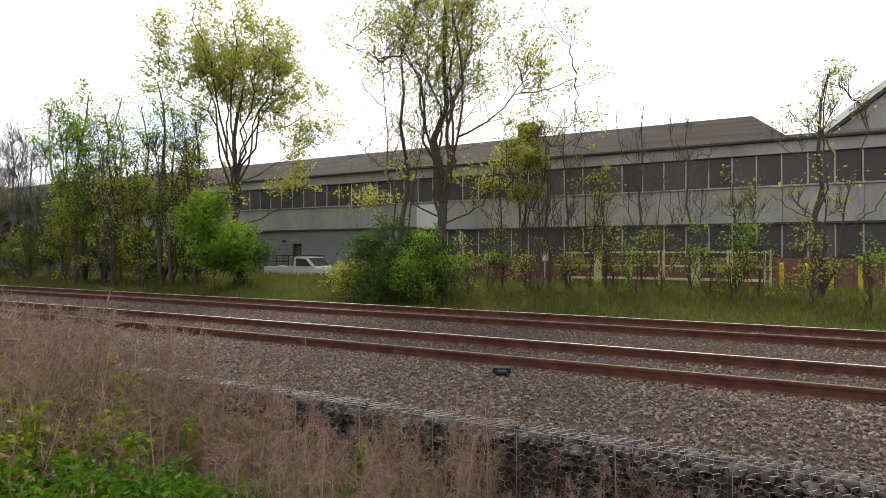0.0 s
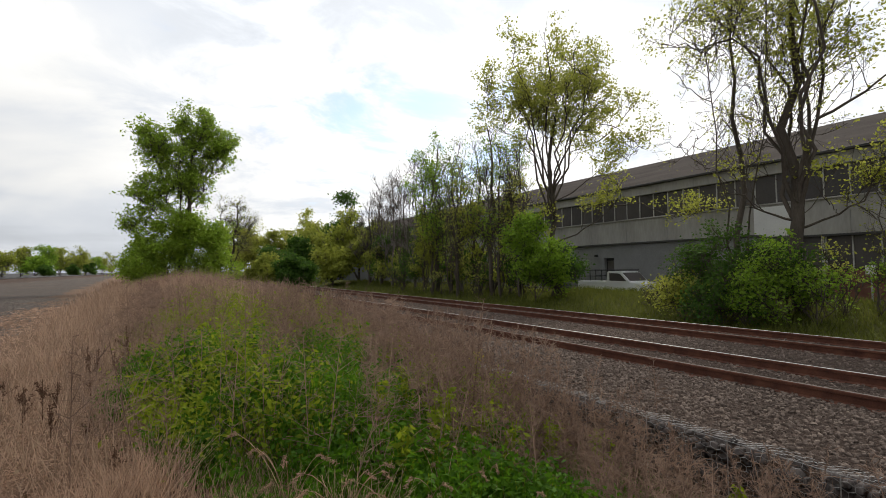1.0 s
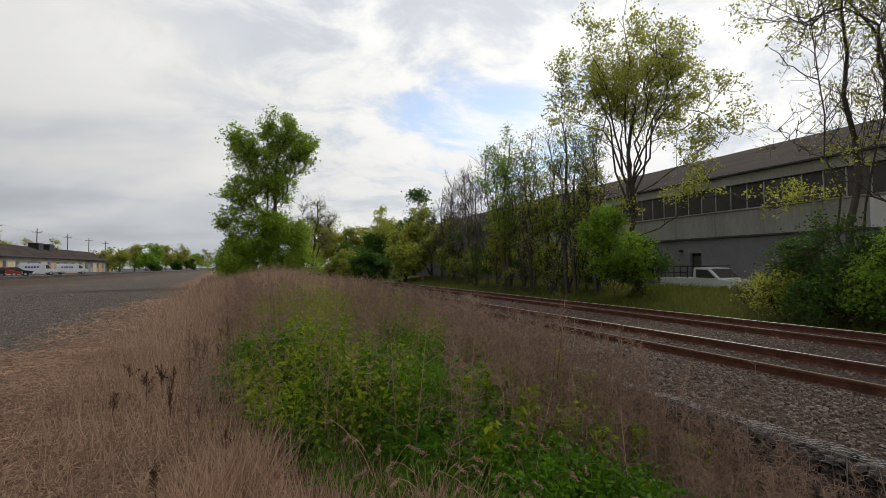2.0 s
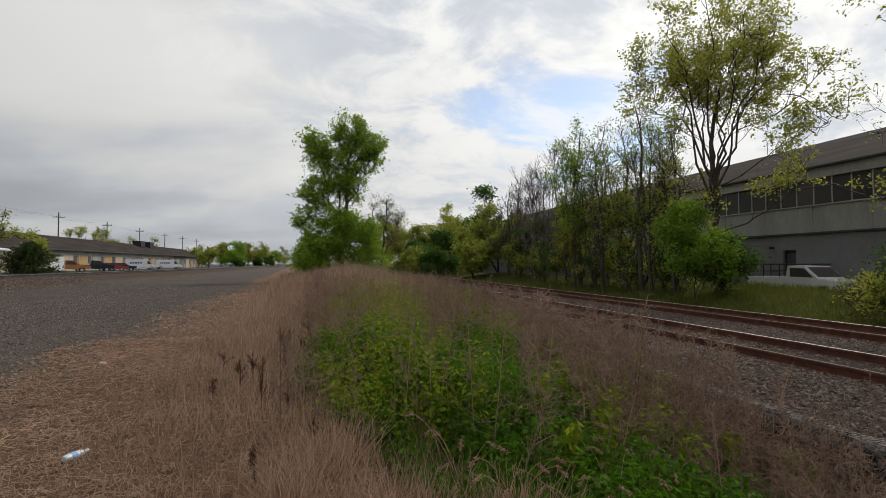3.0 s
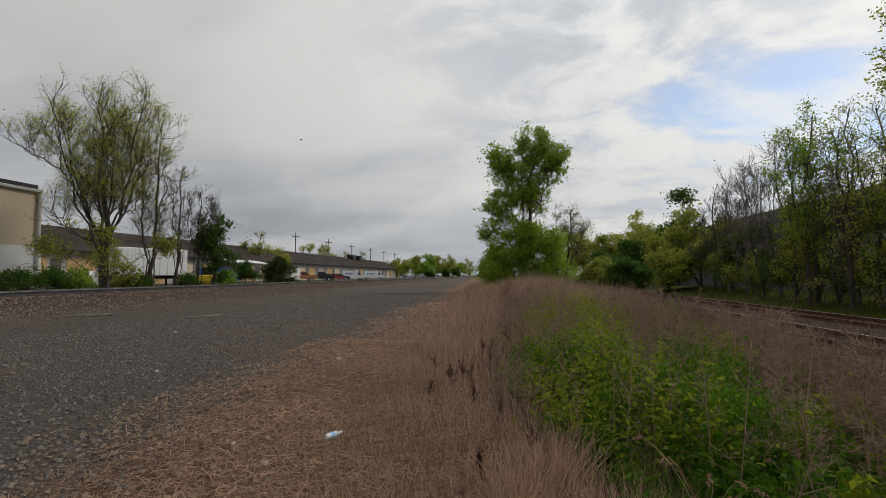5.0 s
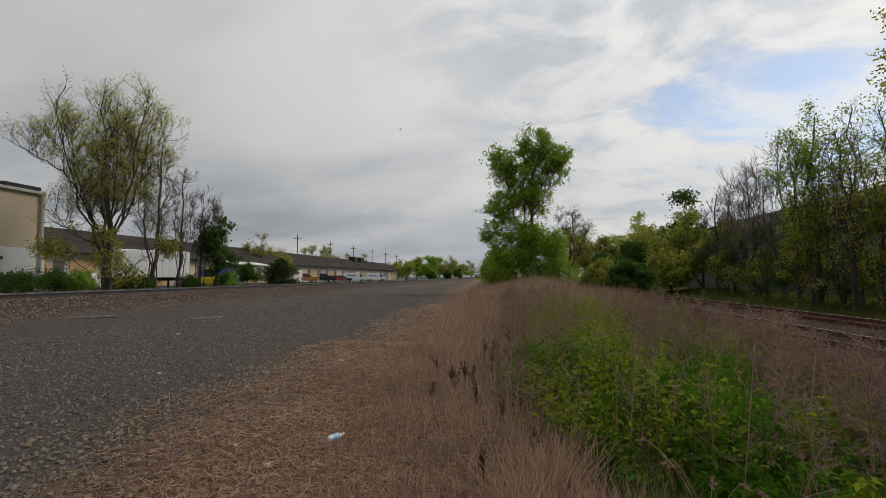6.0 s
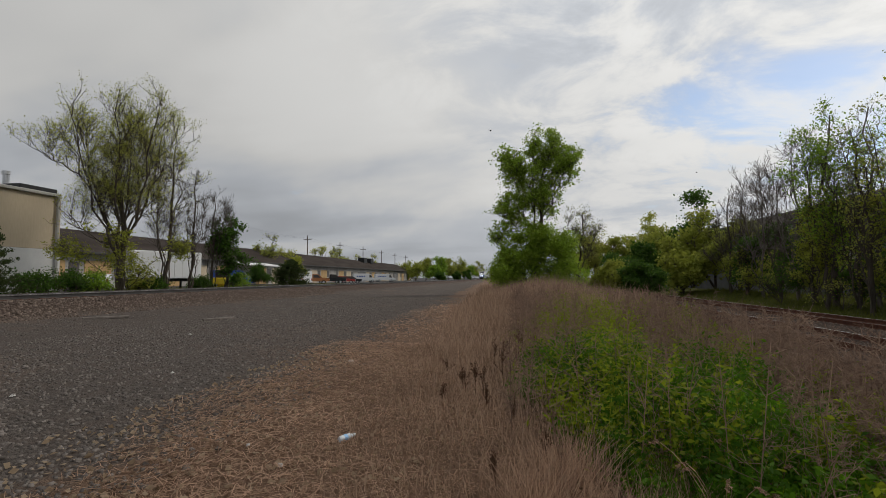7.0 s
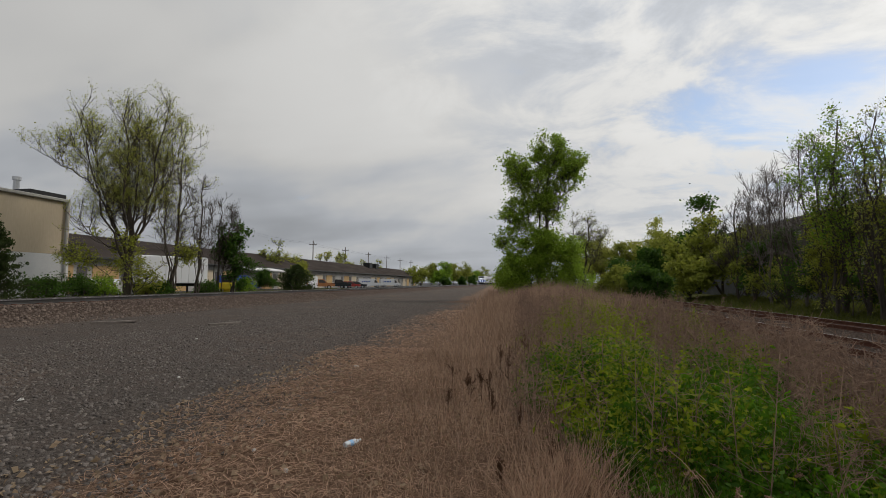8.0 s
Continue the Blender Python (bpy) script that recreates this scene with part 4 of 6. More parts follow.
def conifer(az, d, h, w, seed, label, power=1.0):
    """An evergreen shrub: a trunk with rising boughs, set with flat sprays of needles."""
    x, y = polar(az, d)
    rng = np.random.default_rng(seed)
    n = 300
    u = rng.uniform(0.02, 0.97, n)
    a, r = rng.uniform(0, 6.28, n), w * (1 - u ** power) * rng.uniform(0.6, 1.15, n) + 0.08
    foot = np.stack([0 * u, 0 * u, h * u * 0.92], 1)
    tip = np.stack([np.cos(a) * r, np.sin(a) * r, h * u + 0.22 * r], 1)
    boughs = np.stack([foot, (foot + tip) / 2 - np.array([0, 0, 0.05]), tip], 1)
    t = thing("conifer_shrub", label, "bush", pose(x, y, ground_z(x, y) - 0.05))
    part("trunk", joined("trunk", [tube_faces(np.array([[(0, 0, 0), (0.02, 0, h * 0.5), (0, 0, h * 0.98)]]), 0.1, 0.015, 7), tube_faces(boughs, 0.02, 0.006, 3)], BARK), BARK, t)
    sprig = offshoots(rng, boughs, np.repeat(np.arange(n), 14), 0.36, 40, 0.5, 3, lo=0.35)
    w_ = np.repeat(np.arange(len(sprig)), 4)
    c = sprig[w_, 0] + (sprig[w_, 2] - sprig[w_, 0]) * rng.uniform(0.1, 1.0, len(w_))[:, None] + rng.normal(0, 0.03, (len(w_), 3))
    part("crown", quads("crown", leaf_quads(rng, c, 0.15, aspect=0.35, flat=0.8), CONIFER), CONIFER, t)


conifer(-53.9, 33.0, 5.2, 2.1, 131, "shaggy dark conifer shrub beside the tan building")
conifer(-27.2, 57.0, 3.4, 2.2, 132, "rounded dark conifer shrub beside the parking lot", power=2.6)
bush(-26.6, 60.0, 5.4, 2.0, 133, LEAF_YELLOW, "yellow-green bushy tree behind the dark shrub", name="tree", tips=260, leaves=3, leaf_size=0.2, clump=0.16, girth=0.1)
bush(-30.6, 51.0, 2.6, 1.3, 134, LEAF_DARK, "dark leafy shrub beside the parking lot", tips=200, leaves=6, leaf_size=0.17)
for k, (az, d, h, w, lf) in enumerate([(-50.0, 35, 1.7, 1.3, LEAF_DARK), (-47.8, 36.5, 1.7, 1.4, LEAF_DARK), (-45.8, 37, 1.6, 1.2, LEAF_GREEN), (-42.0, 41, 1.1, 0.9, LEAF_OAK), (-32.6, 47, 1.8, 1.1, LEAF_GREEN), (-40.6, 40, 1.2, 1.0, LEAF_DARK), (-36.4, 44, 1.3, 1.0, LEAF_DARK)]):
    bush(az, d, h, w, 140 + k, lf, "low leafy shrub beside the raised track", tips=170, leaves=5, leaf_size=0.14, clump=0.12)
for k, (az, d, h, w, lf) in enumerate([(-9.5, 185, 12.5, 5.0, LEAF_GREEN), (-8.4, 200, 10.0, 4.5, LEAF_FAR), (-7.4, 232, 11.0, 6.0, LEAF_FAR), (-11.2, 185, 8.6, 4.5, LEAF_FAR), (-6.5, 255, 9.5, 4.5, LEAF_FAR), (-5.9, 300, 12.0, 5.5, LEAF_GREEN), (-12.4, 172, 7.0, 4.0, LEAF_FAR), (-13.4, 200, 8.5, 5.0, LEAF_FAR), (-10.2, 175, 6.5, 3.5, LEAF_GREEN), (-6.9, 290, 13, 7, LEAF_FAR), (-5.2, 340, 12.0, 6.0, LEAF_FAR), (-4.5, 400, 14.0, 7.0, LEAF_FAR), (-14.6, 215, 8.5, 5, LEAF_FAR)]):
    bush(az, d, h, w, 150 + k, lf, "far round tree along the line", name="tree", tips=200, leaves=4, leaf_size=0.6, clump=0.5, girth=0.2, twigs=4, twig_len=1.4, thin=0.03)
for k, (az, d, h, w, lf) in enumerate([(-9.5, 165, 3.6, 2.0, LEAF_DARK), (-7.4, 185, 3.6, 2.2, LEAF_DARK), (-6.2, 205, 4.4, 2.2, LEAF_DARK)]):
    bush(az, d, h, w, 160 + k, lf, "dark round evergreen shrub", tips=160, leaves=6, leaf_size=0.4, clump=0.3, thin=0.03)
for k, (az, d, h, w, lf) in enumerate([(-29.6, 100, 11.5, 4.2, LEAF_FAR), (-22.8, 150, 11.5, 7, LEAF_OAK), (-19.8, 165, 10.5, 7, LEAF_OAK), (-28.0, 108, 9.5, 3.6, LEAF_OAK), (-46.5, 75, 9, 4.5, LEAF_FAR), (-21.4, 158, 11.5, 6, LEAF_FAR), (-18.2, 175, 10.0, 6, LEAF_OAK)]):
    bush(az, d, h, w, 170 + k, lf, "tree rising behind the long low building", name="tree", tips=240, leaves=2, leaf_size=0.4, clump=0.3, girth=0.2, twigs=5, twig_len=1.2, thin=0.03)

# ---- the factory ----
FX, F_END, F_FAR = 29.0, -22.0, 112.0
BASE_Z = 0.3


def build_factory():
    b = thing("factory_building", "long pale two-storey factory with window bands and a dark roof", "building", kind="structure")
    z1, z2, z3, z4, z5 = 1.5, 3.28, 5.05, 6.72, 7.32
    part("brick_base", Soup().box(FX, F_END, -0.3, FX + 0.35, 14.0, z1), BRICK, b, "low red brick wall")
    part("lower_core", Soup().box(FX + 0.24, F_END, z1, FX + 0.5, 14.0, z2), TRIM_DARK, b)
    part("upper_core", Soup().box(FX + 0.24, F_END, z3, FX + 0.5, F_FAR, z4), TRIM_DARK, b)
    panel = Soup().box(FX - 0.04, 0.006, z2, FX + 0.5, 3.204, z3, 0.01).mesh("wall_panel")
    panel.materials.append(CONCRETE)
    y = F_END
    while y < F_FAR - 0.1:
        o = new("wall_panel", panel)
        o.parent = b
        o.matrix_basis = pose(0, y, 0)
        y += 3.21
    part("sill", Soup().box(FX - 0.12, F_END, z3, FX + 0.2, F_FAR, z3 + 0.09, 0.015), CONCRETE, b)
    part("drip_edge", Soup().box(FX - 0.1, F_END, z2 - 0.12, FX + 0.2, F_FAR, z2, 0.015), TRIM_DARK, b)
    part("fascia", Soup().box(FX - 0.06, F_END, z4, FX + 0.5, F_FAR, z5, 0.01), CONCRETE, b, "pale fascia under the eave")
    part("gutter", Soup().box(FX - 0.28, F_END, z5, FX + 0.3, F_FAR, z5 + 0.14, 0.02), TRIM_DARK, b, "dark metal gutter")
    roof = Soup()
    rx, rz = 42.0, 12.0
    # sloping roof with a hipped end, then the low flat part
    roof.add([(FX - 0.2, -6.2, z5 + 0.15), (FX - 0.2, F_FAR, z5 + 0.15), (rx, F_FAR, rz), (rx, -7.0, rz), (rx + 13, F_FAR, z5), (rx + 13, -6.2, z5), (rx, -8.2, z5 + 2.8)],
             [(0, 3, 2, 1), (3, 5, 4, 2), (0, 6, 3), (6, 5, 3)])
    part("roof", roof, ROOF, b, "dark shingled roof with a hipped end")
    low = Soup().add([(FX - 0.2, F_END, z5 + 0.15), (FX - 0.2, -6.2, z5 + 0.15), (rx, -6.2, 10.4), (rx, F_END, 9.6)], [(0, 1, 2, 3)])
    low.box(rx, F_END, 3, rx + 0.3, -6.2, 9.6)
    part("low_roof", low, ROOF, b)
    part("roof_vent", Soup().box(37.2, 8.2, 9.6, 38.6, 9.6, 12.0, 0.04), ROOF, b, "boxy roof vent")
    pane = Soup().box(0, 0.035, 0.06, 0.03, 1.035, 1.55).mesh("pane")
    pane.materials.append(GLASS)
    bar = Soup().box(-0.05, -0.03, 0, 0.06, 0.03, 1.62, 0.008).mesh("mullion")
    bar.materials.append(MULLION)
    low_pane = Soup().box(0, 0.035, 0.04, 0.03, 1.035, 1.72).mesh("pane")
    low_pane.materials.append(GLASS)
    low_bar = Soup().box(-0.05, -0.03, 0, 0.06, 0.03, 1.74, 0.008).mesh("mullion")
    low_bar.materials.append(MULLION)
    row = tagged(new("window_band"), "window band with reflection-toned panes and pale mullions", kind="structure")
    row.parent = b
    low_row = tagged(new("window_band"), "window band with reflection-toned panes and pale mullions", kind="structure")
    low_row.parent = b
    y, k = F_END, 0
    while y < 62:
        for me, nm in ((pane, "pane"), (bar, "mullion")):
            o = new(nm, me)
            o.parent = row
            o.matrix_basis = pose(FX + 0.12, y, z3 + 0.08)
        if y < 12.9:
            for me, nm in ((low_pane, "pane"), (low_bar, "mullion")):
                o = new(nm, me)
                o.parent = low_row
                o.matrix_basis = pose(FX + 0.12, y, z1 + 0.02)
        y += 1.07
        k += 1
    far = Soup()
    bars = Soup()
    while y < F_FAR:
        far.box(FX + 0.12, y + 0.03, z3 + 0.1, FX + 0.15, y + 1.03, z4 - 0.05)
        bars.box(FX + 0.05, y - 0.045, z3 + 0.09, FX + 0.18, y + 0.045, z4)
        y += 1.07
    part("far_panes", far, GLASS, row, kind="stuff")
    part("far_mullions", bars, MULLION, row, kind="stuff")
    # plain grey extension under the far windows, with a door
    w = Soup()
    w.box(FX - 1.2, 14.0, -0.4, FX + 0.2, 23.1, z2 - 0.02)
    w.box(FX - 1.2, 23.95, -0.3, FX + 0.2, 27.6, z2 - 0.02)
    w.box(FX - 1.2, 23.1, 2.4, FX + 0.2, 23.95, z2 - 0.02)
    w.box(FX, 27.6, -0.3, FX + 0.3, F_FAR, z2)
    part("grey_wall", w, GREY_WALL, b, "plain grey painted wall")
    part("ledge", Soup().box(FX - 1.35, 13.9, z2 - 0.015, FX + 0.1, 27.75, z2 + 0.12, 0.02), TRIM_DARK, b)
    d = part("door", Soup().box(FX - 1.0, 23.1, 0.3, FX - 0.94, 23.95, 2.4, 0.01), BLACK, b, "dark steel door with a barred pane")
    part("door_pane", Soup().box(FX - 1.03, 23.25, 1.3, FX - 1.003, 23.8, 2.2, 0.005), GLASS, d)
    part("lamp", Soup().box(FX - 1.36, 24.5, 2.5, FX - 1.2, 24.75, 2.65, 0.02), BLACK, b, "small wall lamp")
    part("white_panel", Soup().box(FX - 0.1, 12.6, z2 + 0.05, FX - 0.045, 14.4, z3 - 0.1, 0.005), WHITE_WALL, b, "white replacement panel")
    # plain back and end walls close the building
    part("end_wall", Soup().box(FX + 0.5, F_END, -0.3, 55, F_END + 0.3, z5), CONCRETE, b)
    part("far_wall", Soup().box(FX + 0.5, F_FAR - 0.3, -0.3, 55, F_FAR, z5), CONCRETE, b)
    part("back_wall", Soup().box(54.7, F_END, -0.3, 55, F_FAR, z5), CONCRETE, b)


build_factory()


def build_gabled_hall():
    b = thing("gabled_hall", "pale metal hall with a dark-edged gable", "building", kind="structure")
    s = Soup().prism([(-40, 0), (-12.4, 0), (-12.4, 10.6), (-26, 22), (-40, 10.6)], "x", 45.0, 75.0)
    part("wall", s, CONCRETE, b)
    e = Soup()
    e.add([(44.6, -12.0, 10.4), (44.6, -26, 22.2), (75, -26, 22.2), (75, -12.0, 10.4), (44.6, -12.0, 10.75), (44.6, -26, 22.55), (75, -26, 22.55), (75, -12.0, 10.75)],
          [(0, 1, 5, 4), (4, 5, 6, 7), (3, 0, 4, 7), (0, 3, 2, 1)])
    part("roof_edge", e, TRIM_DARK, b)


build_gabled_hall()


# ---- vehicles ----
def wheel(parent, x, y, r, w=0.2):
    t = part("wheel", Soup().tube((x - w / 2, y, r), (x + w / 2, y, r), r, r, 18), RUBBER, parent, smooth=False)
    part("rim", Soup().tube((x - w / 2 - 0.012, y, r), (x + w / 2 + 0.012, y, r), r * 0.58, r * 0.58, 14), STEEL, t)


def vehicle(name, label, m, body, glass, paint, length_wheels, r=0.36, half=0.92, extra=None):
    """A vehicle along y, nose at +y: a drawn-out side outline with glass, wheels, lights and bumpers."""
    v = thing(name, label, "vehicle", m)
    me = fixed(Soup().prism(body, "x", -half, half).mesh("body"))
    bm = bmesh.new()
    bm.from_mesh(me)
    bmesh.ops.bevel(bm, geom=list(bm.edges), offset=0.05, segments=2, affect="EDGES", clamp_overlap=True)
    bm.to_mesh(me)
    bm.free()
    me.materials.append(paint)
    part("body", me, paint, v)
    for outline in glass:
        part("window", Soup().prism(outline, "x", -half - 0.006, half + 0.006), GLASS, v)
    # the steepest slope towards the nose carries the windshield
    a, c = max(zip(body[2:], body[3:]), key=lambda e: (e[1][1] - e[0][1]) if e[0][0] > 0.4 else -1)
    dn = Vector((c[1] - a[1], a[0] - c[0])).normalized() * 0.014
    lo_, hi_ = [(a[0] + (c[0] - a[0]) * u + dn[0], a[1] + (c[1] - a[1]) * u + dn[1]) for u in (0.1, 0.9)]
    part("windshield", Soup().prism([lo_, hi_, (hi_[0] - dn[0] * 1.6, hi_[1] - dn[1] * 1.6), (lo_[0] - dn[0] * 1.6, lo_[1] - dn[1] * 1.6)], "x", -half + 0.1, half - 0.1), GLASS, v)
    for y in length_wheels:
        for s in (-1, 1):
            wheel(v, s * (half - 0.1), y, r)
    lo = min(p[0] for p in body)
    hi = max(p[0] for p in body)
    for s in (-1, 1):
        part("headlight", Soup().box(s * half * 0.72 - 0.14, hi - 0.05, 0.72, s * half * 0.72 + 0.14, hi + 0.02, 0.88, 0.02), STEEL, v, "clear headlight")
        part("tail_light", Soup().box(s * half * 0.82 - 0.07, lo - 0.02, 0.75, s * half * 0.82 + 0.07, lo + 0.05, 1.05, 0.02), PAINT_RED, v, "red tail light")
    part("bumper", Soup().box(-half * 0.95, hi - 0.06, 0.38, half * 0.95, hi + 0.08, 0.58, 0.03), STEEL, v)
    part("bumper", Soup().box(-half * 0.95, lo - 0.08, 0.38, half * 0.95, lo + 0.06, 0.58, 0.03), STEEL, v)
    return v


VAN = [(-2.7, 0.45), (2.7, 0.45), (2.75, 0.95), (2.0, 1.15), (1.35, 2.0), (1.0, 2.12), (-2.65, 2.12)]
VAN_GLASS = [[(1.05, 1.2), (1.85, 1.2), (1.35, 1.85), (1.05, 1.85)]]
SEDAN = [(-2.3, 0.4), (2.25, 0.4), (2.3, 0.8), (1.1, 0.95), (0.45, 1.42), (-1.1, 1.44), (-1.75, 1.02), (-2.3, 0.95)]
SEDAN_GLASS = [[(-0.3, 0.98), (0.95, 0.98), (0.42, 1.34), (-0.3, 1.36)], [(-1.5, 1.02), (-0.38, 0.98), (-0.38, 1.36), (-1.02, 1.36)]]
PICKUP = [(-2.8, 0.5), (2.75, 0.5), (2.8, 0.98), (1.55, 1.1), (0.85, 1.74), (-0.2, 1.78), (-0.3, 1.12), (-2.8, 1.12)]
PICKUP_GLASS = [[(-0.02, 1.16), (1.28, 1.14), (0.8, 1.62), (-0.02, 1.66)]]

truck = vehicle("pickup_truck", "white pickup truck with a black ladder rack, parked", pose(26.4, 21.6, ground_z(26.4, 21.6) + 0.01, 0, 0, 180), PICKUP, PICKUP_GLASS, PAINT_WHITE, (-1.75, 1.75))
rack = Soup()
for sx in (-0.85, 0.85):
    for sy in (-2.7, -1.7, -0.7):
        rack.tube((sx, sy, 1.1), (sx, sy, 1.85), 0.03, 0.03, 6)
    rack.tube((sx, -2.8, 1.85), (sx, 0.9, 1.85), 0.035, 0.035, 6)
    rack.tube((sx, -2.75, 1.45), (sx, -0.65, 1.45), 0.025, 0.025, 6)
for sy in (-2.7, -0.7, 0.8):
    rack.tube((-0.85, sy, 1.85), (0.85, sy, 1.85), 0.03, 0.03, 6)
part("ladder_rack", rack, BLACK, truck, "black ladder rack over the bed")


def lot(x, y, turn):
    return pose(x, y, ground_z(x, y) + 0.01, 0, 0, turn)


van = vehicle("van", "white van parked in the lot beyond the track", lot(-34, 69.5, 60), VAN, VAN_GLASS, PAINT_WHITE, (-1.7, 1.8), half=1.0)
for k, (x, y) in enumerate(((-36, 108), (-35, 122))):
    v = vehicle("van", "white work van with dark marks on its side", lot(x, y, -60), VAN, VAN_GLASS, PAINT_WHITE, (-1.7, 1.8), half=1.0)
    marks = Soup()
    for i in range(5):
        marks.box(-1.012, -1.9 + i * 0.42, 1.3, 1.012, -1.62 + i * 0.42, 1.62)
    part("side_marks", marks, PAINT_BLUE, v, "dark blue unreadable bars")
vehicle("car", "red car parked in the lot", lot(-34.5, 91, -70), SEDAN, SEDAN_GLASS, PAINT_RED, (-1.4, 1.4), r=0.32)
vehicle("car", "dark green parked car", lot(-35, 96.5, -75), SEDAN, SEDAN_GLASS, PAINT_DARK, (-1.4, 1.4), r=0.32)
vehicle("pickup_truck", "faded orange flatbed truck", lot(-36, 80, -65), PICKUP, PICKUP_GLASS, PAINT_ORANGE, (-1.75, 1.75))
vehicle("pickup_truck", "black pickup truck in the lot", lot(-35, 85.5, -65), PICKUP, PICKUP_GLASS, PAINT_DARK, (-1.75, 1.75))
vehicle("car", "pale car parked behind the bushes", lot(-33, 33.5, 40), SEDAN, SEDAN_GLASS, PAINT_WHITE, (-1.4, 1.4), r=0.32)
vehicle("van", "blue van in the lot", lot(-38, 59, -60), VAN, VAN_GLASS, PAINT_BLUE, (-1.7, 1.8), half=1.0)


def build_trailer(m):
    t = thing("box_trailer", "white box trailer parked behind the trees", "trailer", m)
    part("body", Soup().box(-1.25, -3.3, 1.1, 1.25, 3.3, 3.75, 0.06), PAINT_WHITE, t)
    ribs = Soup()
    for i in range(9):
        y = -3.1 + i * 0.74
        ribs.box(-1.275, y, 1.15, 1.275, y + 0.05, 3.7)
    part("ribs", ribs, WHITE_WALL, t)
    part("chassis", Soup().box(-0.5, -3.2, 0.8, 0.5, 3.2, 1.1, 0.02), BLACK, t)
    for y in (-2.3, -1.3):
        for s in (-1, 1):
            wheel(t, s * 1.05, y, 0.48, 0.3)
    part("landing_leg", Soup().box(-0.9, 2.2, 0.02, -0.75, 2.35, 1.1), BLACK, t)
    part("landing_leg", Soup().box(0.75, 2.2, 0.02, 0.9, 2.35, 1.1), BLACK, t)


build_trailer(pose(-35.0, 42.6, 0.58, 0, 0, -25))


def build_loader(m):
    t = thing("skid_loader", "small yellow machine beside the track", "machine", m)
    part("body", Soup().box(-0.7, -0.9, 0.45, 0.7, 0.8, 1.15, 0.06), YELLOW, t)
    part("cab", Soup().box(-0.5, -0.35, 1.15, 0.5, 0.45, 2.0, 0.05), BLACK, t, "dark open cab")
    part("arm", Soup().box(-0.72, 0.6, 0.5, -0.58, 1.5, 0.75, 0.02), YELLOW, t)
    part("arm", Soup().box(0.58, 0.6, 0.5, 0.72, 1.5, 0.75, 0.02), YELLOW, t)
    part("bucket", Soup().prism([(1.3, 0.1), (1.9, 0.1), (1.5, 0.7), (1.3, 0.7)], "x", -0.8, 0.8), YELLOW, t)
    for y in (-0.55, 0.5):
        for s in (-1, 1):
            wheel(t, s * 0.72, y, 0.38, 0.25)


build_loader(lot(-31.5, 47.0, 20))


# ---- buildings beyond the raised track ----
def build_tan_hall():
    b = thing("tan_hall", "tan metal hall over a white block base, with a downpipe", "building", kind="structure")
    x0, y1 = -34.0, 31.0
    part("upper_wall", Soup().box(x0 - 22, -6, 3.85, x0, y1, 7.75), TAN, b, "tan metal siding")
    part("block_base", Soup().box(x0 - 22, -6, 0.3, x0 + 0.06, y1 + 0.06, 3.83), WHITE_WALL, b, "white painted block base")
    part("roof_trim", Soup().box(x0 - 22.2, -6.2, 7.75, x0 + 0.2, y1 - 0.1, 7.98, 0.03), MULLION, b, "pale roof edge")
    part("parapet", Soup().box(x0 - 22.1, y1 - 2.6, 7.98, x0 - 0.5, y1 + 0.1, 8.4, 0.02), BLACK, b, "dark parapet at the end")
    pipe = Soup().tube((x0 + 0.16, y1 - 0.35, 0.4), (x0 + 0.16, y1 - 0.35, 7.7), 0.11, 0.11, 8)
    part("downpipe", pipe, MULLION, b, "pale downpipe")
    st = part("vent_stack", Soup().tube((x0 - 3.0, 29.4, 7.9), (x0 - 3.0, 29.4, 9.35), 0.2, 0.2, 12), STEEL, b, "galvanised vent stack")
    part("stack_cap", Soup().tube((x0 - 3.0, 29.4, 9.3), (x0 - 3.0, 29.4, 9.55), 0.27, 0.27, 12), STEEL, st)


build_tan_hall()


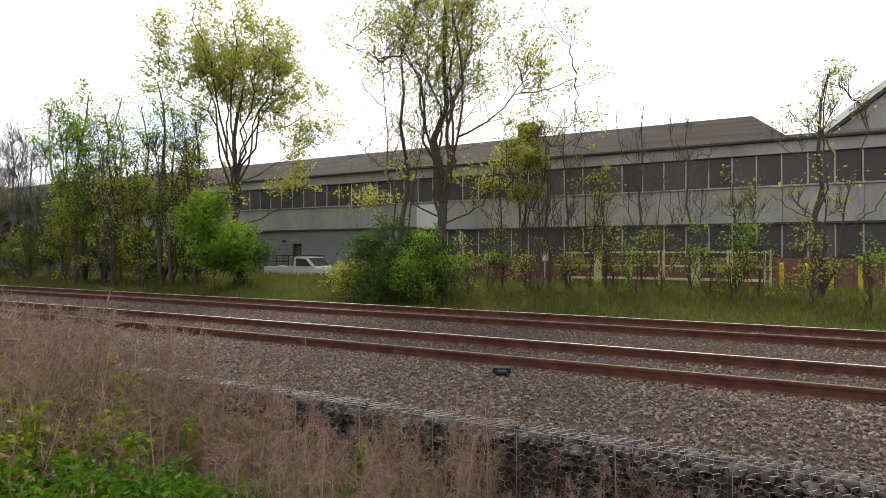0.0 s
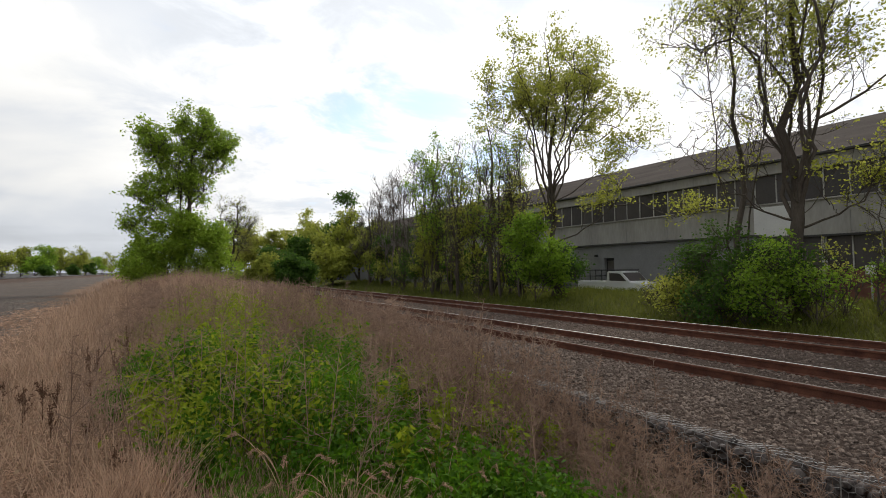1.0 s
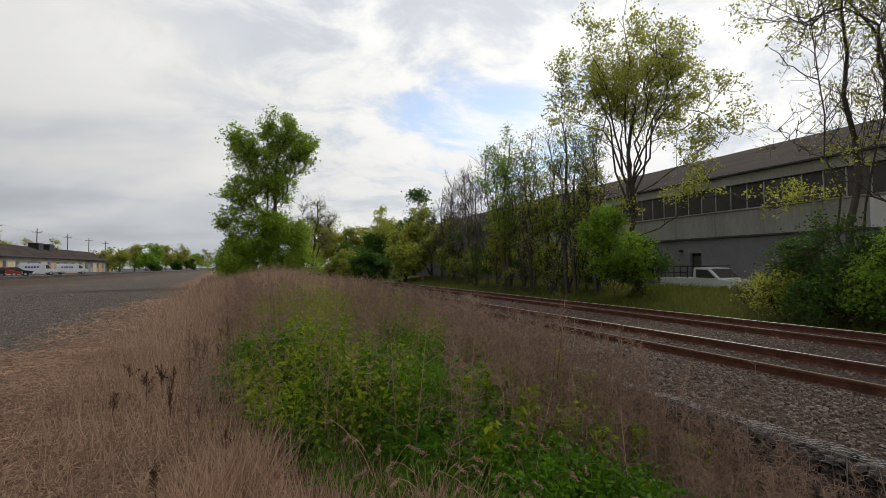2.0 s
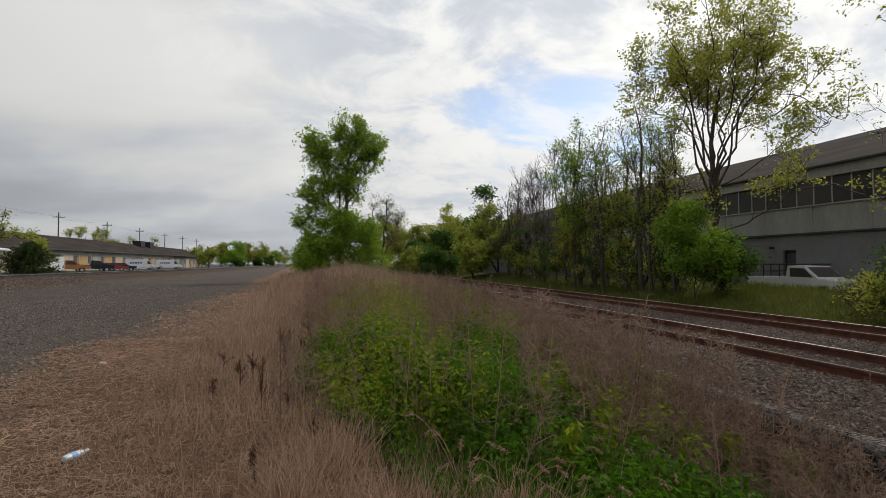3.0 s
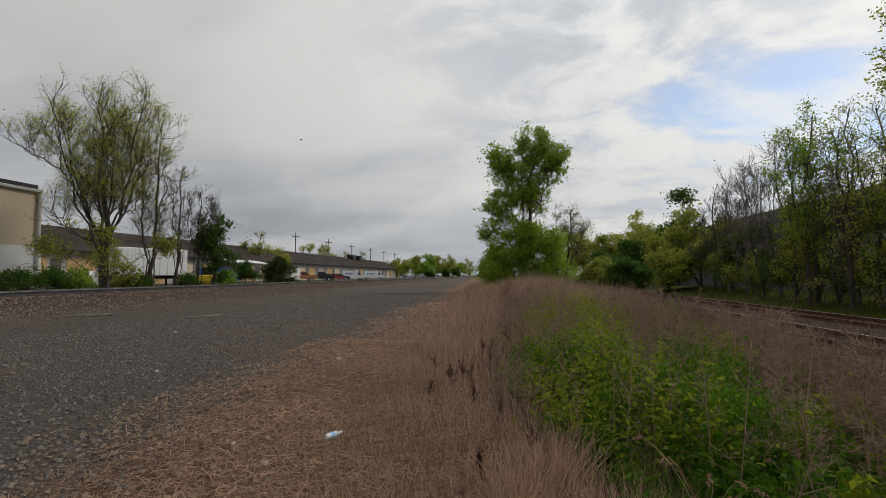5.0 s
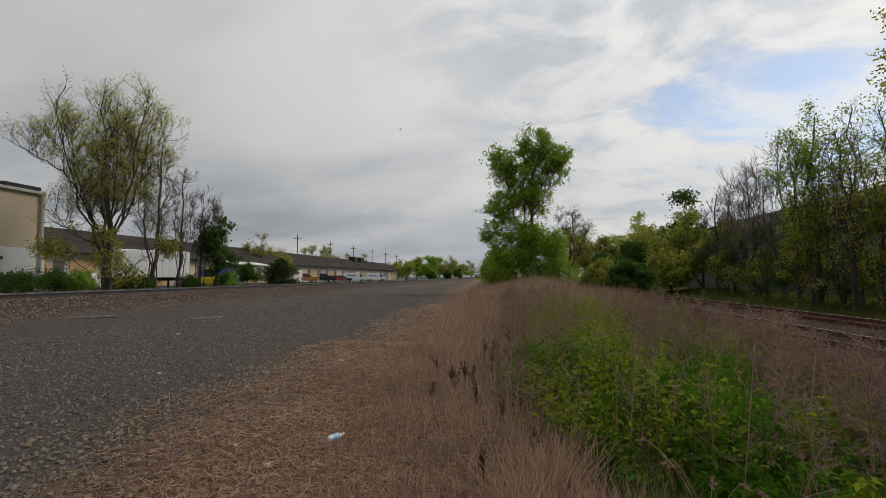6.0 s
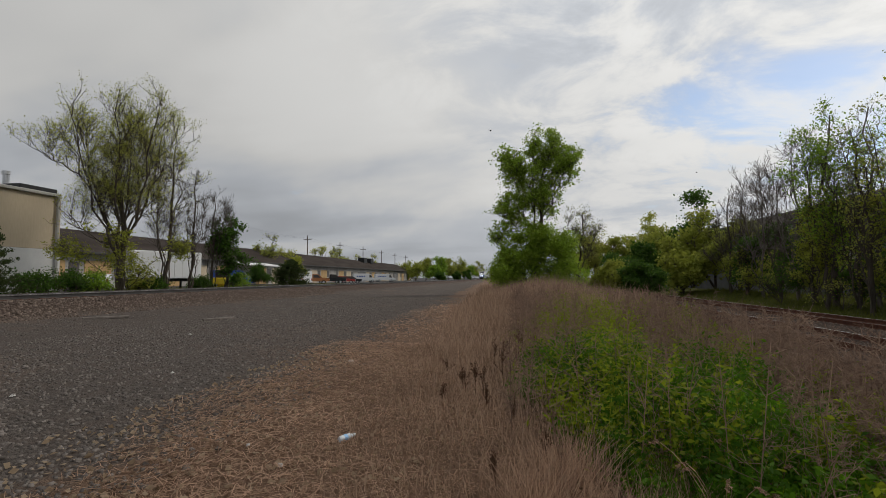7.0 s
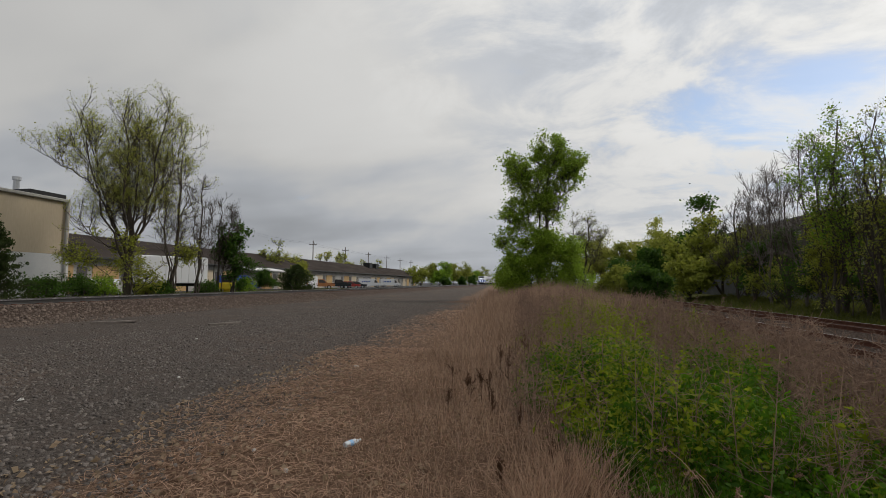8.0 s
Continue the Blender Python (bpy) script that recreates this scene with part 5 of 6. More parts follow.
def build_long_building():
    b = thing("long_low_building", "long low building with a dark hipped roof and loading bays", "building", kind="structure")
    x0, x1, y0, y1 = -46.0, -62.0, 38.0, 205.0
    part("wall", Soup().box(x1, y0, 0.3, x0, y1, 4.6), CONCRETE, b, "dull grey wall")
    xm = (x0 + x1) / 2
    r = Soup().add([(x0 + 0.8, y0 - 0.6, 4.55), (x0 + 0.8, y1 + 0.6, 4.55), (x1 - 0.8, y1 + 0.6, 4.55), (x1 - 0.8, y0 - 0.6, 4.55), (xm + 1.8, y0 + 3, 7.5), (xm + 1.8, y1 - 8, 7.5)],
                   [(0, 4, 5, 1), (2, 5, 4, 3), (3, 4, 0), (1, 5, 2), (0, 1, 2, 3)])
    part("roof", r, ROOF, b, "dark shingle roof")
    part("fascia", Soup().box(x0 + 0.7, y0, 4.3, x0 + 0.86, y1, 4.55, 0.02), TRIM_DARK, b)
    rnd = random.Random(5)
    y = y0 + 1.0
    k = 0
    while y < y1 - 5:
        w = 3.4
        mat = (OCHRE, TAN, CONCRETE, GREY_WALL, TAN, OCHRE, CONCRETE)[k % 7] if y > 60 else OCHRE
        part("loading_door", Soup().box(x0, y, 0.62, x0 + 0.06, y + w, 3.6, 0.01), mat, b)
        part("window", Soup().box(x0, y + w + 0.4, 2.0, x0 + 0.05, y + w + 1.6, 3.4, 0.01), GLASS, b)
        y += 5.6
        k += 1
    part("awning", Soup().prism([(-46.0, 4.5), (-42.4, 3.9), (-42.4, 3.75), (-46.0, 4.3)], "y", 69.5, 80.5), WHITE_WALL, b, "white awning over a loading bay")
    for y in (150, 157):
        part("roof_unit", Soup().box(-52.2, y, 6.6, -50.0, y + 3.0, 8.4, 0.05), BLACK, b, "dark rooftop unit")


build_long_building()


def build_poles():
    x = -60.0
    first = None
    for az in (-33.2, -25.0, -21.3, -18.6, -16.4, -14.8, -13.5):
        y = x / math.tan(radians(az))
        m = pose(x, y, 0.4)
        if first is None:
            first = thing("utility_pole", "wooden utility pole with a crossarm", "pole", m, "power line")
            part("pole", Soup().tube((0, 0, 0), (0, 0, 13.6), 0.19, 0.12, 8), POLE_WOOD, first)
            part("crossarm", Soup().box(-1.2, -0.07, 12.4, 1.2, 0.07, 12.55, 0.01), POLE_WOOD, first)
            for dx in (-1.1, -0.4, 0.4, 1.1):
                part("insulator", Soup().tube((dx, 0, 12.55), (dx, 0, 12.8), 0.05, 0.04, 8), GREY_WALL, first)
        else:
            copy_thing(first, m)
    w = thing("power_lines", "thin dark overhead wires between the poles", "wire", kind="stuff")
    s = Soup()
    ys = [x / math.tan(radians(a)) for a in (-33.2, -25.0, -21.3, -18.6, -16.4, -14.8, -13.5)]
    for dx in (-1.1, 1.1):
        for a, c in zip(ys, ys[1:]):
            prev = None
            for i in range(7):
                u = i / 6
                p = (x + dx, a + (c - a) * u, 0.4 + 12.8 - 4 * 0.5 * u * (1 - u))
                if prev:
                    s.tube(prev, p, 0.012, 0.012, 3, caps=False)
                prev = p
    part("wire", s, BLACK, w)


build_poles()


# ---- yard before the factory ----
def build_racks():
    y = 3.2
    first = None
    while y > -4.6:
        m = pose(25.0, y, ground_z(25.0, y))
        if first is None:
            first = thing("stacking_rack", "pale yellow steel stacking rack in the factory yard", "rack", m, "racks in the yard")
            for sx in (-0.5, 0.5):
                for sy in (-0.62, 0.62):
                    part("post", Soup().box(sx - 0.04, sy - 0.04, 0, sx + 0.04, sy + 0.04, 2.1, 0.008), RACK, first)
                for z in (0.12, 0.75, 1.35, 1.98):
                    part("rail", Soup().box(sx - 0.03, -0.58, z, sx + 0.03, 0.58, z + 0.07, 0.008), RACK, first)
            part("deck", Soup().box(-0.46, -0.58, 0.2, 0.46, 0.58, 0.24, 0.005), RACK, first)
        else:
            copy_thing(first, m)
        y -= 1.42
    post = None
    for y in (-4.7, -5.5, -6.3, -7.2, -8.0, -8.6, -9.4, -10.6):
        m = pose(23.5, y, ground_z(23.5, y))
        if post is None:
            post = thing("bollard", "yellow painted steel bollard", "bollard", m, "bollards in the yard")
            part("pipe", Soup().tube((0, 0, 0), (0, 0, 1.05), 0.075, 0.075, 10), YELLOW, post)
            part("cap", Soup().tube((0, 0, 1.05), (0, 0, 1.1), 0.075, 0.03, 10), YELLOW, post)
        else:
            copy_thing(post, m)
    for y in (9.0, 5.6):
        s = thing("yard_sign", "small white sign on a thin post", "sign", pose(27.6, y, ground_z(27.6, y)))
        part("post", Soup().box(-0.03, -0.03, 0, 0.03, 0.03, 2.0), STEEL, s)
        part("plate", Soup().box(-0.045, -0.2, 1.6, -0.031, 0.2, 2.0, 0.004), WHITE_WALL, s)
    for y in (10.6, -10.2):
        p = thing("steel_post", "tall pale steel post in front of the factory", "post", pose(27.2, y, ground_z(27.2, y)))
        part("pipe", Soup().tube((0, 0, 0), (0, 0, 3.4), 0.06, 0.06, 8), MULLION, p)


build_racks()


# ---- loose stones ----
def stone_mesh(name, rng, centres, sizes, mat):
    """Many small angular stones in one mesh."""
    cube = np.array([(-1, -1, -1), (1, -1, -1), (1, 1, -1), (-1, 1, -1), (-0.8, -0.8, 1), (0.8, -0.8, 1), (0.8, 0.8, 1), (-0.8, 0.8, 1)]) * 0.8
    tri = np.array([(4, 5, 6), (4, 6, 7), (0, 1, 5), (0, 5, 4), (1, 2, 6), (1, 6, 5), (2, 3, 7), (2, 7, 6), (3, 0, 4), (3, 4, 7)])
    n = len(centres)
    v = cube[None] * (1 + rng.uniform(-0.42, 0.25, (n, 8, 1))) + rng.uniform(-0.2, 0.2, (n, 8, 3))
    v = v * rng.uniform(0.55, 1.15, (n, 1, 3))
    a = rng.uniform(0, 2 * math.pi, n)
    c, s = np.cos(a)[:, None], np.sin(a)[:, None]
    tilt = rng.normal(0, 0.45, (n, 1))
    v = np.stack([v[:, :, 0], v[:, :, 1] * np.cos(tilt) - v[:, :, 2] * np.sin(tilt), v[:, :, 1] * np.sin(tilt) + v[:, :, 2] * np.cos(tilt)], 2)
    v = np.stack([v[:, :, 0] * c - v[:, :, 1] * s, v[:, :, 0] * s + v[:, :, 1] * c, v[:, :, 2] * 0.75], 2)
    v = v * (np.asarray(sizes) / 2)[:, None, None] + centres[:, None, :]
    f = (tri[None] + (np.arange(n) * 8)[:, None, None]).reshape(-1, 3)
    me = bpy.data.meshes.new(name)
    me.vertices.add(8 * n)
    me.vertices.foreach_set("co", v.astype(np.float32).ravel())
    me.loops.add(3 * len(f))
    me.loops.foreach_set("vertex_index", f.astype(np.int32).ravel())
    me.polygons.add(len(f))
    me.polygons.foreach_set("loop_start", np.arange(0, 3 * len(f), 3, dtype=np.int32))
    me.update(calc_edges=True)
    me.materials.append(mat)
    return me


def on_ground(xy, lift=0.0):
    return np.array([(x, y, ground_z(x, y) + lift) for x, y in xy])


def stuff(name, me, label, category):
    return tagged(new(name, me), label, category, kind="stuff")


def scatter(rng, n, x0, x1, y0, y1, near=1.0):
    """n places in a rectangle, crowded towards its near edge when near is above 1."""
    return np.stack([rng.uniform(x0, x1, n), y0 + (y1 - y0) * rng.uniform(0, 1, n) ** near], 1)


def build_stones():
    rng = np.random.default_rng(201)
    xy = np.concatenate([scatter(rng, 14500, 5.95, 8.3, -4.5, 14, 1.1), scatter(rng, 2500, 6.0, 8.2, 14, 34, 1.3), scatter(rng, 3200, 8.33, 9.7, -4.5, 16, 1.1),
                         scatter(rng, 5000, 9.85, 12.4, -5, 18, 1.1), scatter(rng, 2200, 9.85, 12.4, 18, 45, 1.2), scatter(rng, 1600, 12.5, 13.9, -5, 22, 1.1), scatter(rng, 1600, 14.0, 15.4, -5, 25, 1.1)])
    stuff("ballast_stones", stone_mesh("ballast_stones", rng, on_ground(xy, 0.008), rng.uniform(0.03, 0.066, len(xy)) * (1 + 0.02 * np.abs(xy[:, 1])), STONE), "brown and grey crushed ballast stones between the tracks", "gravel")
    xy = np.concatenate([scatter(rng, 27000, -13, -3.0, 2.2, 40, 2.3), scatter(rng, 4000, -17.5, -9, 5, 45, 1.6)])
    keep = xy[:, 0] < -3.2 - 0.055 * xy[:, 1] + 0.9 * np.array([noise.noise((x * 0.7, y * 0.5, 21)) for x, y in xy]) + np.abs(rng.normal(0, 0.9, len(xy)))
    xy = xy[keep]
    stuff("road_gravel", stone_mesh("road_gravel", rng, on_ground(xy, 0.004), rng.uniform(0.025, 0.062, len(xy)) * (1 + 0.022 * xy[:, 1]), STONE_GREY), "grey crushed gravel on the access road", "gravel")
    xy = np.concatenate([scatter(rng, 6500, -19.6, -17.4, 8, 45, 1.2), scatter(rng, 900, -22.6, -19.2, 8, 45)])
    stuff("embankment_stones", stone_mesh("embankment_stones", rng, on_ground(xy, 0.01), rng.uniform(0.06, 0.14, len(xy)), STONE), "brown ballast stones on the embankment slope", "gravel")


build_stones()


# ---- gabion baskets ----
def build_gabions():
    rng = np.random.default_rng(207)
    first = None
    for k in range(7):
        y0 = -4.4 + 2.0 * k
        m = pose(5.86, y0, -0.9)
        if first is not None:
            copy_thing(first, m)
            continue
        first = thing("gabion_basket", "wire mesh gabion basket filled with dark stones", "gabion", m, "gabion wall")
        c = np.stack([rng.uniform(-0.06, 0.25, 900), rng.uniform(0.02, 1.98, 900), rng.uniform(0.0, 0.61, 900)], 1)
        part("stone_fill", stone_mesh("stone_fill", rng, c, rng.uniform(0.08, 0.15, 900), STONE_DARK), STONE_DARK, first, "dark stones packed in the basket", kind="stuff")
        wire = Soup()
        a, h = 0.058, 0.1

        def put(u, w):
            # the net hangs down the face and folds back over the top
            if w <= 0.68:
                return (-0.13 + 0.02 * math.sin(u * 7) + 0.03 * math.sin(w * 5), u, w)
            return (-0.13 + (w - 0.68), u, 0.70 + 0.015 * math.sin(u * 9) - 0.05 * (w - 0.68))
        rows = int(1.05 / (0.75 * h))
        for r in range(rows):
            for c_ in range(17):
                u = (c_ + 0.5 * (r % 2)) * 2 * a + 0.03
                w = r * 0.75 * h
                if u > 1.97:
                    continue
                top, ul, ll = (u, w + h / 2), (u - a, w + h / 4), (u - a, w - h / 4)
                ur = (u + a, w + h / 4)
                for p, q in ((top, ul), (top, ur), (ul, ll)):
                    wire.tube(put(*p), put(*q), 0.0028, 0.0028, 3, caps=False)
        part("wire_net", wire, WIRE, first, "hexagonal galvanised wire net")
        for y in (0.0, 1.0):
            part("edge_wire", Soup().tube((-0.14, y, 0), (-0.14, y, 0.7), 0.006, 0.006, 5), WIRE, first)
        part("rim_wire", Soup().tube((-0.14, 0, 0.7), (-0.14, 2.0, 0.7), 0.004, 0.004, 5), WIRE, first)


build_gabions()


# ---- dry verge ----
def patchy(xy, scale, cut, seed):
    """Which places lie in the clumps of a slow noise."""
    return np.array([noise.noise((x * scale, y * scale, seed)) > cut for x, y in xy])


def build_dry_grass():
    rng = np.random.default_rng(211)
    # fallen straw
    xy = np.concatenate([scatter(rng, 56000, -5.6, 0.6, 2.2, 13, 1.5), scatter(rng, 14000, -6.5, 0.0, 10, 30, 1.2), scatter(rng, 9000, -5.0, 2.0, -5, 2.4)])
    edge = -3.55 - 0.05 * xy[:, 1] + 0.9 * np.array([noise.noise((x * 0.5, y * 0.35, 11)) for x, y in xy])
    drop = (xy[:, 0] < edge) & (rng.uniform(0, 1, len(xy)) < np.clip((edge - xy[:, 0]) * 1.3, 0.55, 1.0))
    xy = xy[~drop]
    p = on_ground(xy, 0.012)
    n = len(p)
    a = rng.uniform(0, 2 * math.pi, n)
    d = np.stack([np.cos(a), np.sin(a), rng.normal(0, 0.18, n)], 1) * (rng.uniform(0.012, 0.065, n) * (1 + 0.04 * np.abs(p[:, 1])))[:, None]
    w = np.stack([-np.sin(a), np.cos(a), rng.normal(0, 0.3, n)], 1) * (0.0016 + 0.0003 * np.abs(p[:, 1]))[:, None]
    p[:, 2] += rng.uniform(0, 0.03, n)
    stuff("straw_litter", quads("straw_litter", np.stack([p - d - w, p + d - w, p + d + w, p - d + w], 1), STRAW_PALE), "flattened straw and dead stems on the verge", "dry grass")
    # fallen leaves
    xy = scatter(rng, 3000, -5.0, -0.6, 2.2, 12, 1.5)
    stuff("fallen_leaves", quads("fallen_leaves", leaf_quads(rng, on_ground(xy, 0.022), 0.055, aspect=0.75, flat=0.15, vary=0.6), leafy("pale_dead_leaves", (0.22, 0.15, 0.09), (0.48, 0.38, 0.27))), "pale curled dead leaves on the straw", "leaves")
    # standing dry grass, thin at its edge and taller further on
    xy = np.concatenate([scatter(rng, 12000, -2.8, 1.4, 2.4, 12, 1.25), scatter(rng, 10000, -3.6, 1.6, 11, 30, 1.2), scatter(rng, 5000, -4.2, 2.5, 28, 60), scatter(rng, 2500, -1.0, 3.5, -5, 2.6)])
    left = -1.9 - 0.05 * xy[:, 1]
    keep = rng.uniform(0, 1, len(xy)) < np.clip((xy[:, 0] - left) * 0.9 + 0.25, 0.04, 1)
    xy = xy[keep]
    f = on_ground(xy, -0.01)
    tall = np.clip(0.11 + 0.10 * (xy[:, 0] - (-2.2 - 0.05 * xy[:, 1])), 0.07, 0.34) * np.clip(0.12 + 0.11 * xy[:, 1], 0.4, 1.0) + 0.011 * np.clip(xy[:, 1] - 8, 0, 40)
    stuff("dry_grass", quads("dry_grass", blade_quads(rng, f, tall, 0.0026 + 0.0004 * np.abs(xy[:, 1]), lean=0.38, vary=0.65), STRAW), "standing dry brown grass beside the road", "dry grass")
    # straw tufts along the front of the weeds
    t = []
    for cx, cy in ((0.35, 3.6), (0.7, 3.9), (1.1, 3.5), (1.5, 3.75), (0.0, 4.3), (0.3, 4.9), (1.9, 3.2), (2.3, 3.0), (0.95, 3.1), (2.9, 2.6), (-0.4, 3.4)):
        k = 330
        c = np.stack([rng.normal(cx, 0.13, k), rng.normal(cy, 0.13, k)], 1)
        t.append(blade_quads(rng, on_ground(c, -0.01), 0.36, 0.003, lean=0.5))
    stuff("straw_tufts", quads("straw_tufts", np.concatenate(t), STRAW_PALE), "bent pale straw tufts before the weeds", "dry grass")
    # tall dry hump towards the poplar
    xy = np.concatenate([scatter(rng, 11000, -1.2, 6.0, 22, 46), scatter(rng, 5000, 0.6, 5.6, 14, 24)])
    f = on_ground(xy, -0.02)
    tall = 0.75 + 0.35 * np.array([noise.noise((x * 0.3, y * 0.3, 3)) for x, y in xy]) + 0.3 * np.exp(-((xy[:, 0] - 2.5) / 2.2) ** 2)
    stuff("tall_dry_grass", quads("tall_dry_grass", blade_quads(rng, f, tall, 0.008, lean=0.34, vary=0.55), STRAW), "tall dry brown grass on the rise before the poplar", "dry grass")


build_dry_grass()


# ---- weeds and dead brush ----
def stems_and_leaves(rng, feet, height, per, leaf_size, lean=0.16, spread_=0.11, low=0.15):
    """Leafy stalks: a thin stem with leaves in loose whorls along it."""
    n = len(feet)
    h = height * rng.uniform(0.65, 1.15, n)
    top = feet + np.stack([rng.normal(0, lean, n) * h, rng.normal(0, lean, n) * h, h], 1)
    t = rng.uniform(0, 2 * math.pi, n)
    side = np.stack([np.cos(t), np.sin(t), np.zeros(n)], 1) * 0.0035
    st = np.stack([feet - side, feet + side, top + side * 0.4, top - side * 0.4], 1)
    u = rng.uniform(low, 1.02, (n, per, 1))
    c = feet[:, None] + (top - feet)[:, None] * u + rng.normal(0, 1, (n, per, 3)) * (spread_ * (1.15 - 0.7 * u)) * np.array([1, 1, 0.5])
    return st, leaf_quads(rng, c.reshape(-1, 3), leaf_size, aspect=0.5, flat=0.3)


def weed_bounds(xy):
    left = np.interp(xy[:, 1], [3.0, 4.2, 5.2, 7.5, 12, 20], [1.6, 0.95, 0.55, -0.15, -0.2, 0.2])
    return xy[:, 0] > left


def weed_taper(xy):
    """Weeds stand lower towards the straw."""
    left = np.interp(xy[:, 1], [3.0, 4.2, 5.2, 7.5, 12, 20], [1.6, 0.95, 0.55, -0.15, -0.2, 0.2])
    return np.clip(0.3 + 0.6 * (xy[:, 0] - left), 0.3, 1.0)


def build_weeds():
    rng = np.random.default_rng(221)
    xy = scatter(rng, 2700, -0.3, 3.7, 3.1, 9.4, 1.05)
    xy = xy[weed_bounds(xy)]
    xy = xy[patchy(xy, 1.3, -0.28, 2)]
    h = np.clip(0.5 + 0.14 * (xy[:, 1] - 3.2), 0.45, 1.12) * np.array([0.85 + 0.5 * noise.noise((x * 0.8, y * 0.8, 9)) for x, y in xy]) * weed_taper(xy)
    s, l = stems_and_leaves(rng, on_ground(xy, -0.02), h, 44, 0.06)
    stuff("green_weeds", quads("green_weeds", l, LEAF_WEED), "dense leafy green weeds beside the straw", "weeds")
    xy = scatter(rng, 2300, -0.7, 4.8, 5.0, 19, 1.1)
    xy = xy[weed_bounds(xy)]
    xy = xy[patchy(xy, 0.6, -0.25, 5)]
    s2, l2 = stems_and_leaves(rng, on_ground(xy, -0.02), 1.2 * np.array([0.85 + 0.5 * noise.noise((x * 0.7, y * 0.7, 4)) for x, y in xy]) * np.clip(weed_taper(xy) * 1.1, 0.45, 1.0), 26, 0.062, spread_=0.17, low=0.35)
    stuff("yellow_green_weeds", quads("yellow_green_weeds", l2, LEAF_WEEDY), "tall yellow-green weeds among dead stalks", "weeds")
    stuff("weed_stems", quads("weed_stems", np.concatenate([s, s2]), LEAF_WEEDY), "thin green stems of the weeds", "weeds")
    # low green grass at the foot of the weeds
    xy = scatter(rng, 9000, 0.8, 5.2, 1.2, 5.5)
    xy = xy[weed_bounds(xy)]
    stuff("green_grass", quads("green_grass", blade_quads(rng, on_ground(xy, -0.02), 0.28, 0.004, lean=0.4), LEAF_WEED), "fresh green grass in the ditch", "grass")
    # sprays of fine dead twigs
    def sprays(n, box, tall, twigs, near, mat, name, label, seed, cut=-0.3, fine=0.0016):
        r = np.random.default_rng(seed)
        p = scatter(r, n, *box, near)
        p = p[patchy(p, 0.7, cut, seed)]
        out = []
        for (x, y), z in zip(p, on_ground(p)[:, 2]):
            h = tall * r.uniform(0.6, 1.15)
            w = fine + 0.00035 * math.hypot(x, y)
            base = np.array([x, y, z - 0.02])
            top = base + np.array([r.normal(0, 0.13) * h, r.normal(0, 0.13) * h, h])
            u = r.uniform(0.22, 1.0, twigs)[:, None]
            s0 = base + (top - base) * u
            d = r.normal(0, 1, (twigs, 3)) * (1, 1, 0.55) + (0, 0, 0.75)
            d /= np.linalg.norm(d, axis=1)[:, None]
            e0 = s0 + d * (h * 0.30 * (1.25 - u)) * r.uniform(0.5, 1.3, (twigs, 1))
            k = 3
            v = r.uniform(0.3, 1.0, (twigs, k))[:, :, None]
            s1 = (s0[:, None] + (e0 - s0)[:, None] * v).reshape(-1, 3)
            d1 = r.normal(0, 1, (twigs * k, 3)) + (0, 0, 0.5)
            e1 = s1 + d1 / np.linalg.norm(d1, axis=1)[:, None] * h * 0.075
            a = np.concatenate([base[None], s0, s1])
            b = np.concatenate([top[None], e0, e1])
            side = np.cross(b - a, r.normal(0, 1, a.shape))
            side /= np.linalg.norm(side, axis=1)[:, None] + 1e-9
            wd = np.concatenate([[1.5 * w], np.full(len(s0), w), np.full(len(s1), 0.75 * w)])[:, None]
            out.append(np.stack([a - side * wd, a + side * wd, b + side * wd * 0.5, b - side * wd * 0.5], 1))
        return stuff(name, quads(name, np.concatenate(out), mat), label, "brush")

    sprays(760, (3.2, 5.8, -2.2, 12), 0.62, 22, 1.0, DEAD, "dead_brush", "tangled greyish-pink dead brush before the gabions", 231, cut=-0.45)
    sprays(560, (3.3, 5.6, 1.6, 12), 1.0, 24, 1.0, DEAD, "dead_stalks", "tall dead weed stalks with fine branching tops", 232, cut=-0.15)
    sprays(520, (-0.2, 5.8, 10, 26), 1.25, 22, 1.0, DEAD, "far_dead_stalks", "tall pinkish dead stalks along the ditch", 233, cut=-0.35)
    sprays(170, (-0.3, 4.0, 4.6, 12), 1.3, 18, 1.0, DEAD, "thin_dead_stalks", "thin dead stalks standing among green weeds", 234, cut=-0.2)
    sprays(240, (2.6, 5.8, 8.5, 17), 1.5, 22, 1.0, DEAD, "tall_dead_stalks", "tall dead stalks with feathery tops near the track", 235, cut=-0.35)
    sprays(230, (4.9, 6.25, 4.6, 14), 0.8, 20, 1.0, DEAD, "gabion_brush", "dead brush leaning over the gabion edge", 236, cut=-0.4)
    sprays(120, (3.0, 5.3, 5.2, 9.8), 1.7, 34, 1.0, DEAD, "feathery_stalks", "tall feathery dead stalks above the weeds", 237, cut=-0.6, fine=0.0028)
    sprays(60, (1.2, 4.2, 4.0, 9.0), 1.15, 20, 1.0, DEAD, "weed_patch_stalks", "pinkish dead stalks among the green weeds", 238, cut=-0.4)
    # grass on the bank
    xy = np.concatenate([scatter(rng, 26000, 15.7, 24.5, -9, 22), scatter(rng, 16000, 15.7, 23, 20, 60, 1.2)])
    stuff("bank_grass", quads("bank_grass", blade_quads(rng, on_ground(xy, -0.02), 0.2 + 0.12 * rng.uniform(0, 1, len(xy)), 0.016, lean=0.5), GRASS), "rough green grass on the bank", "grass")
    xy = scatter(rng, 9000, -28.5, -24.3, 15, 70)
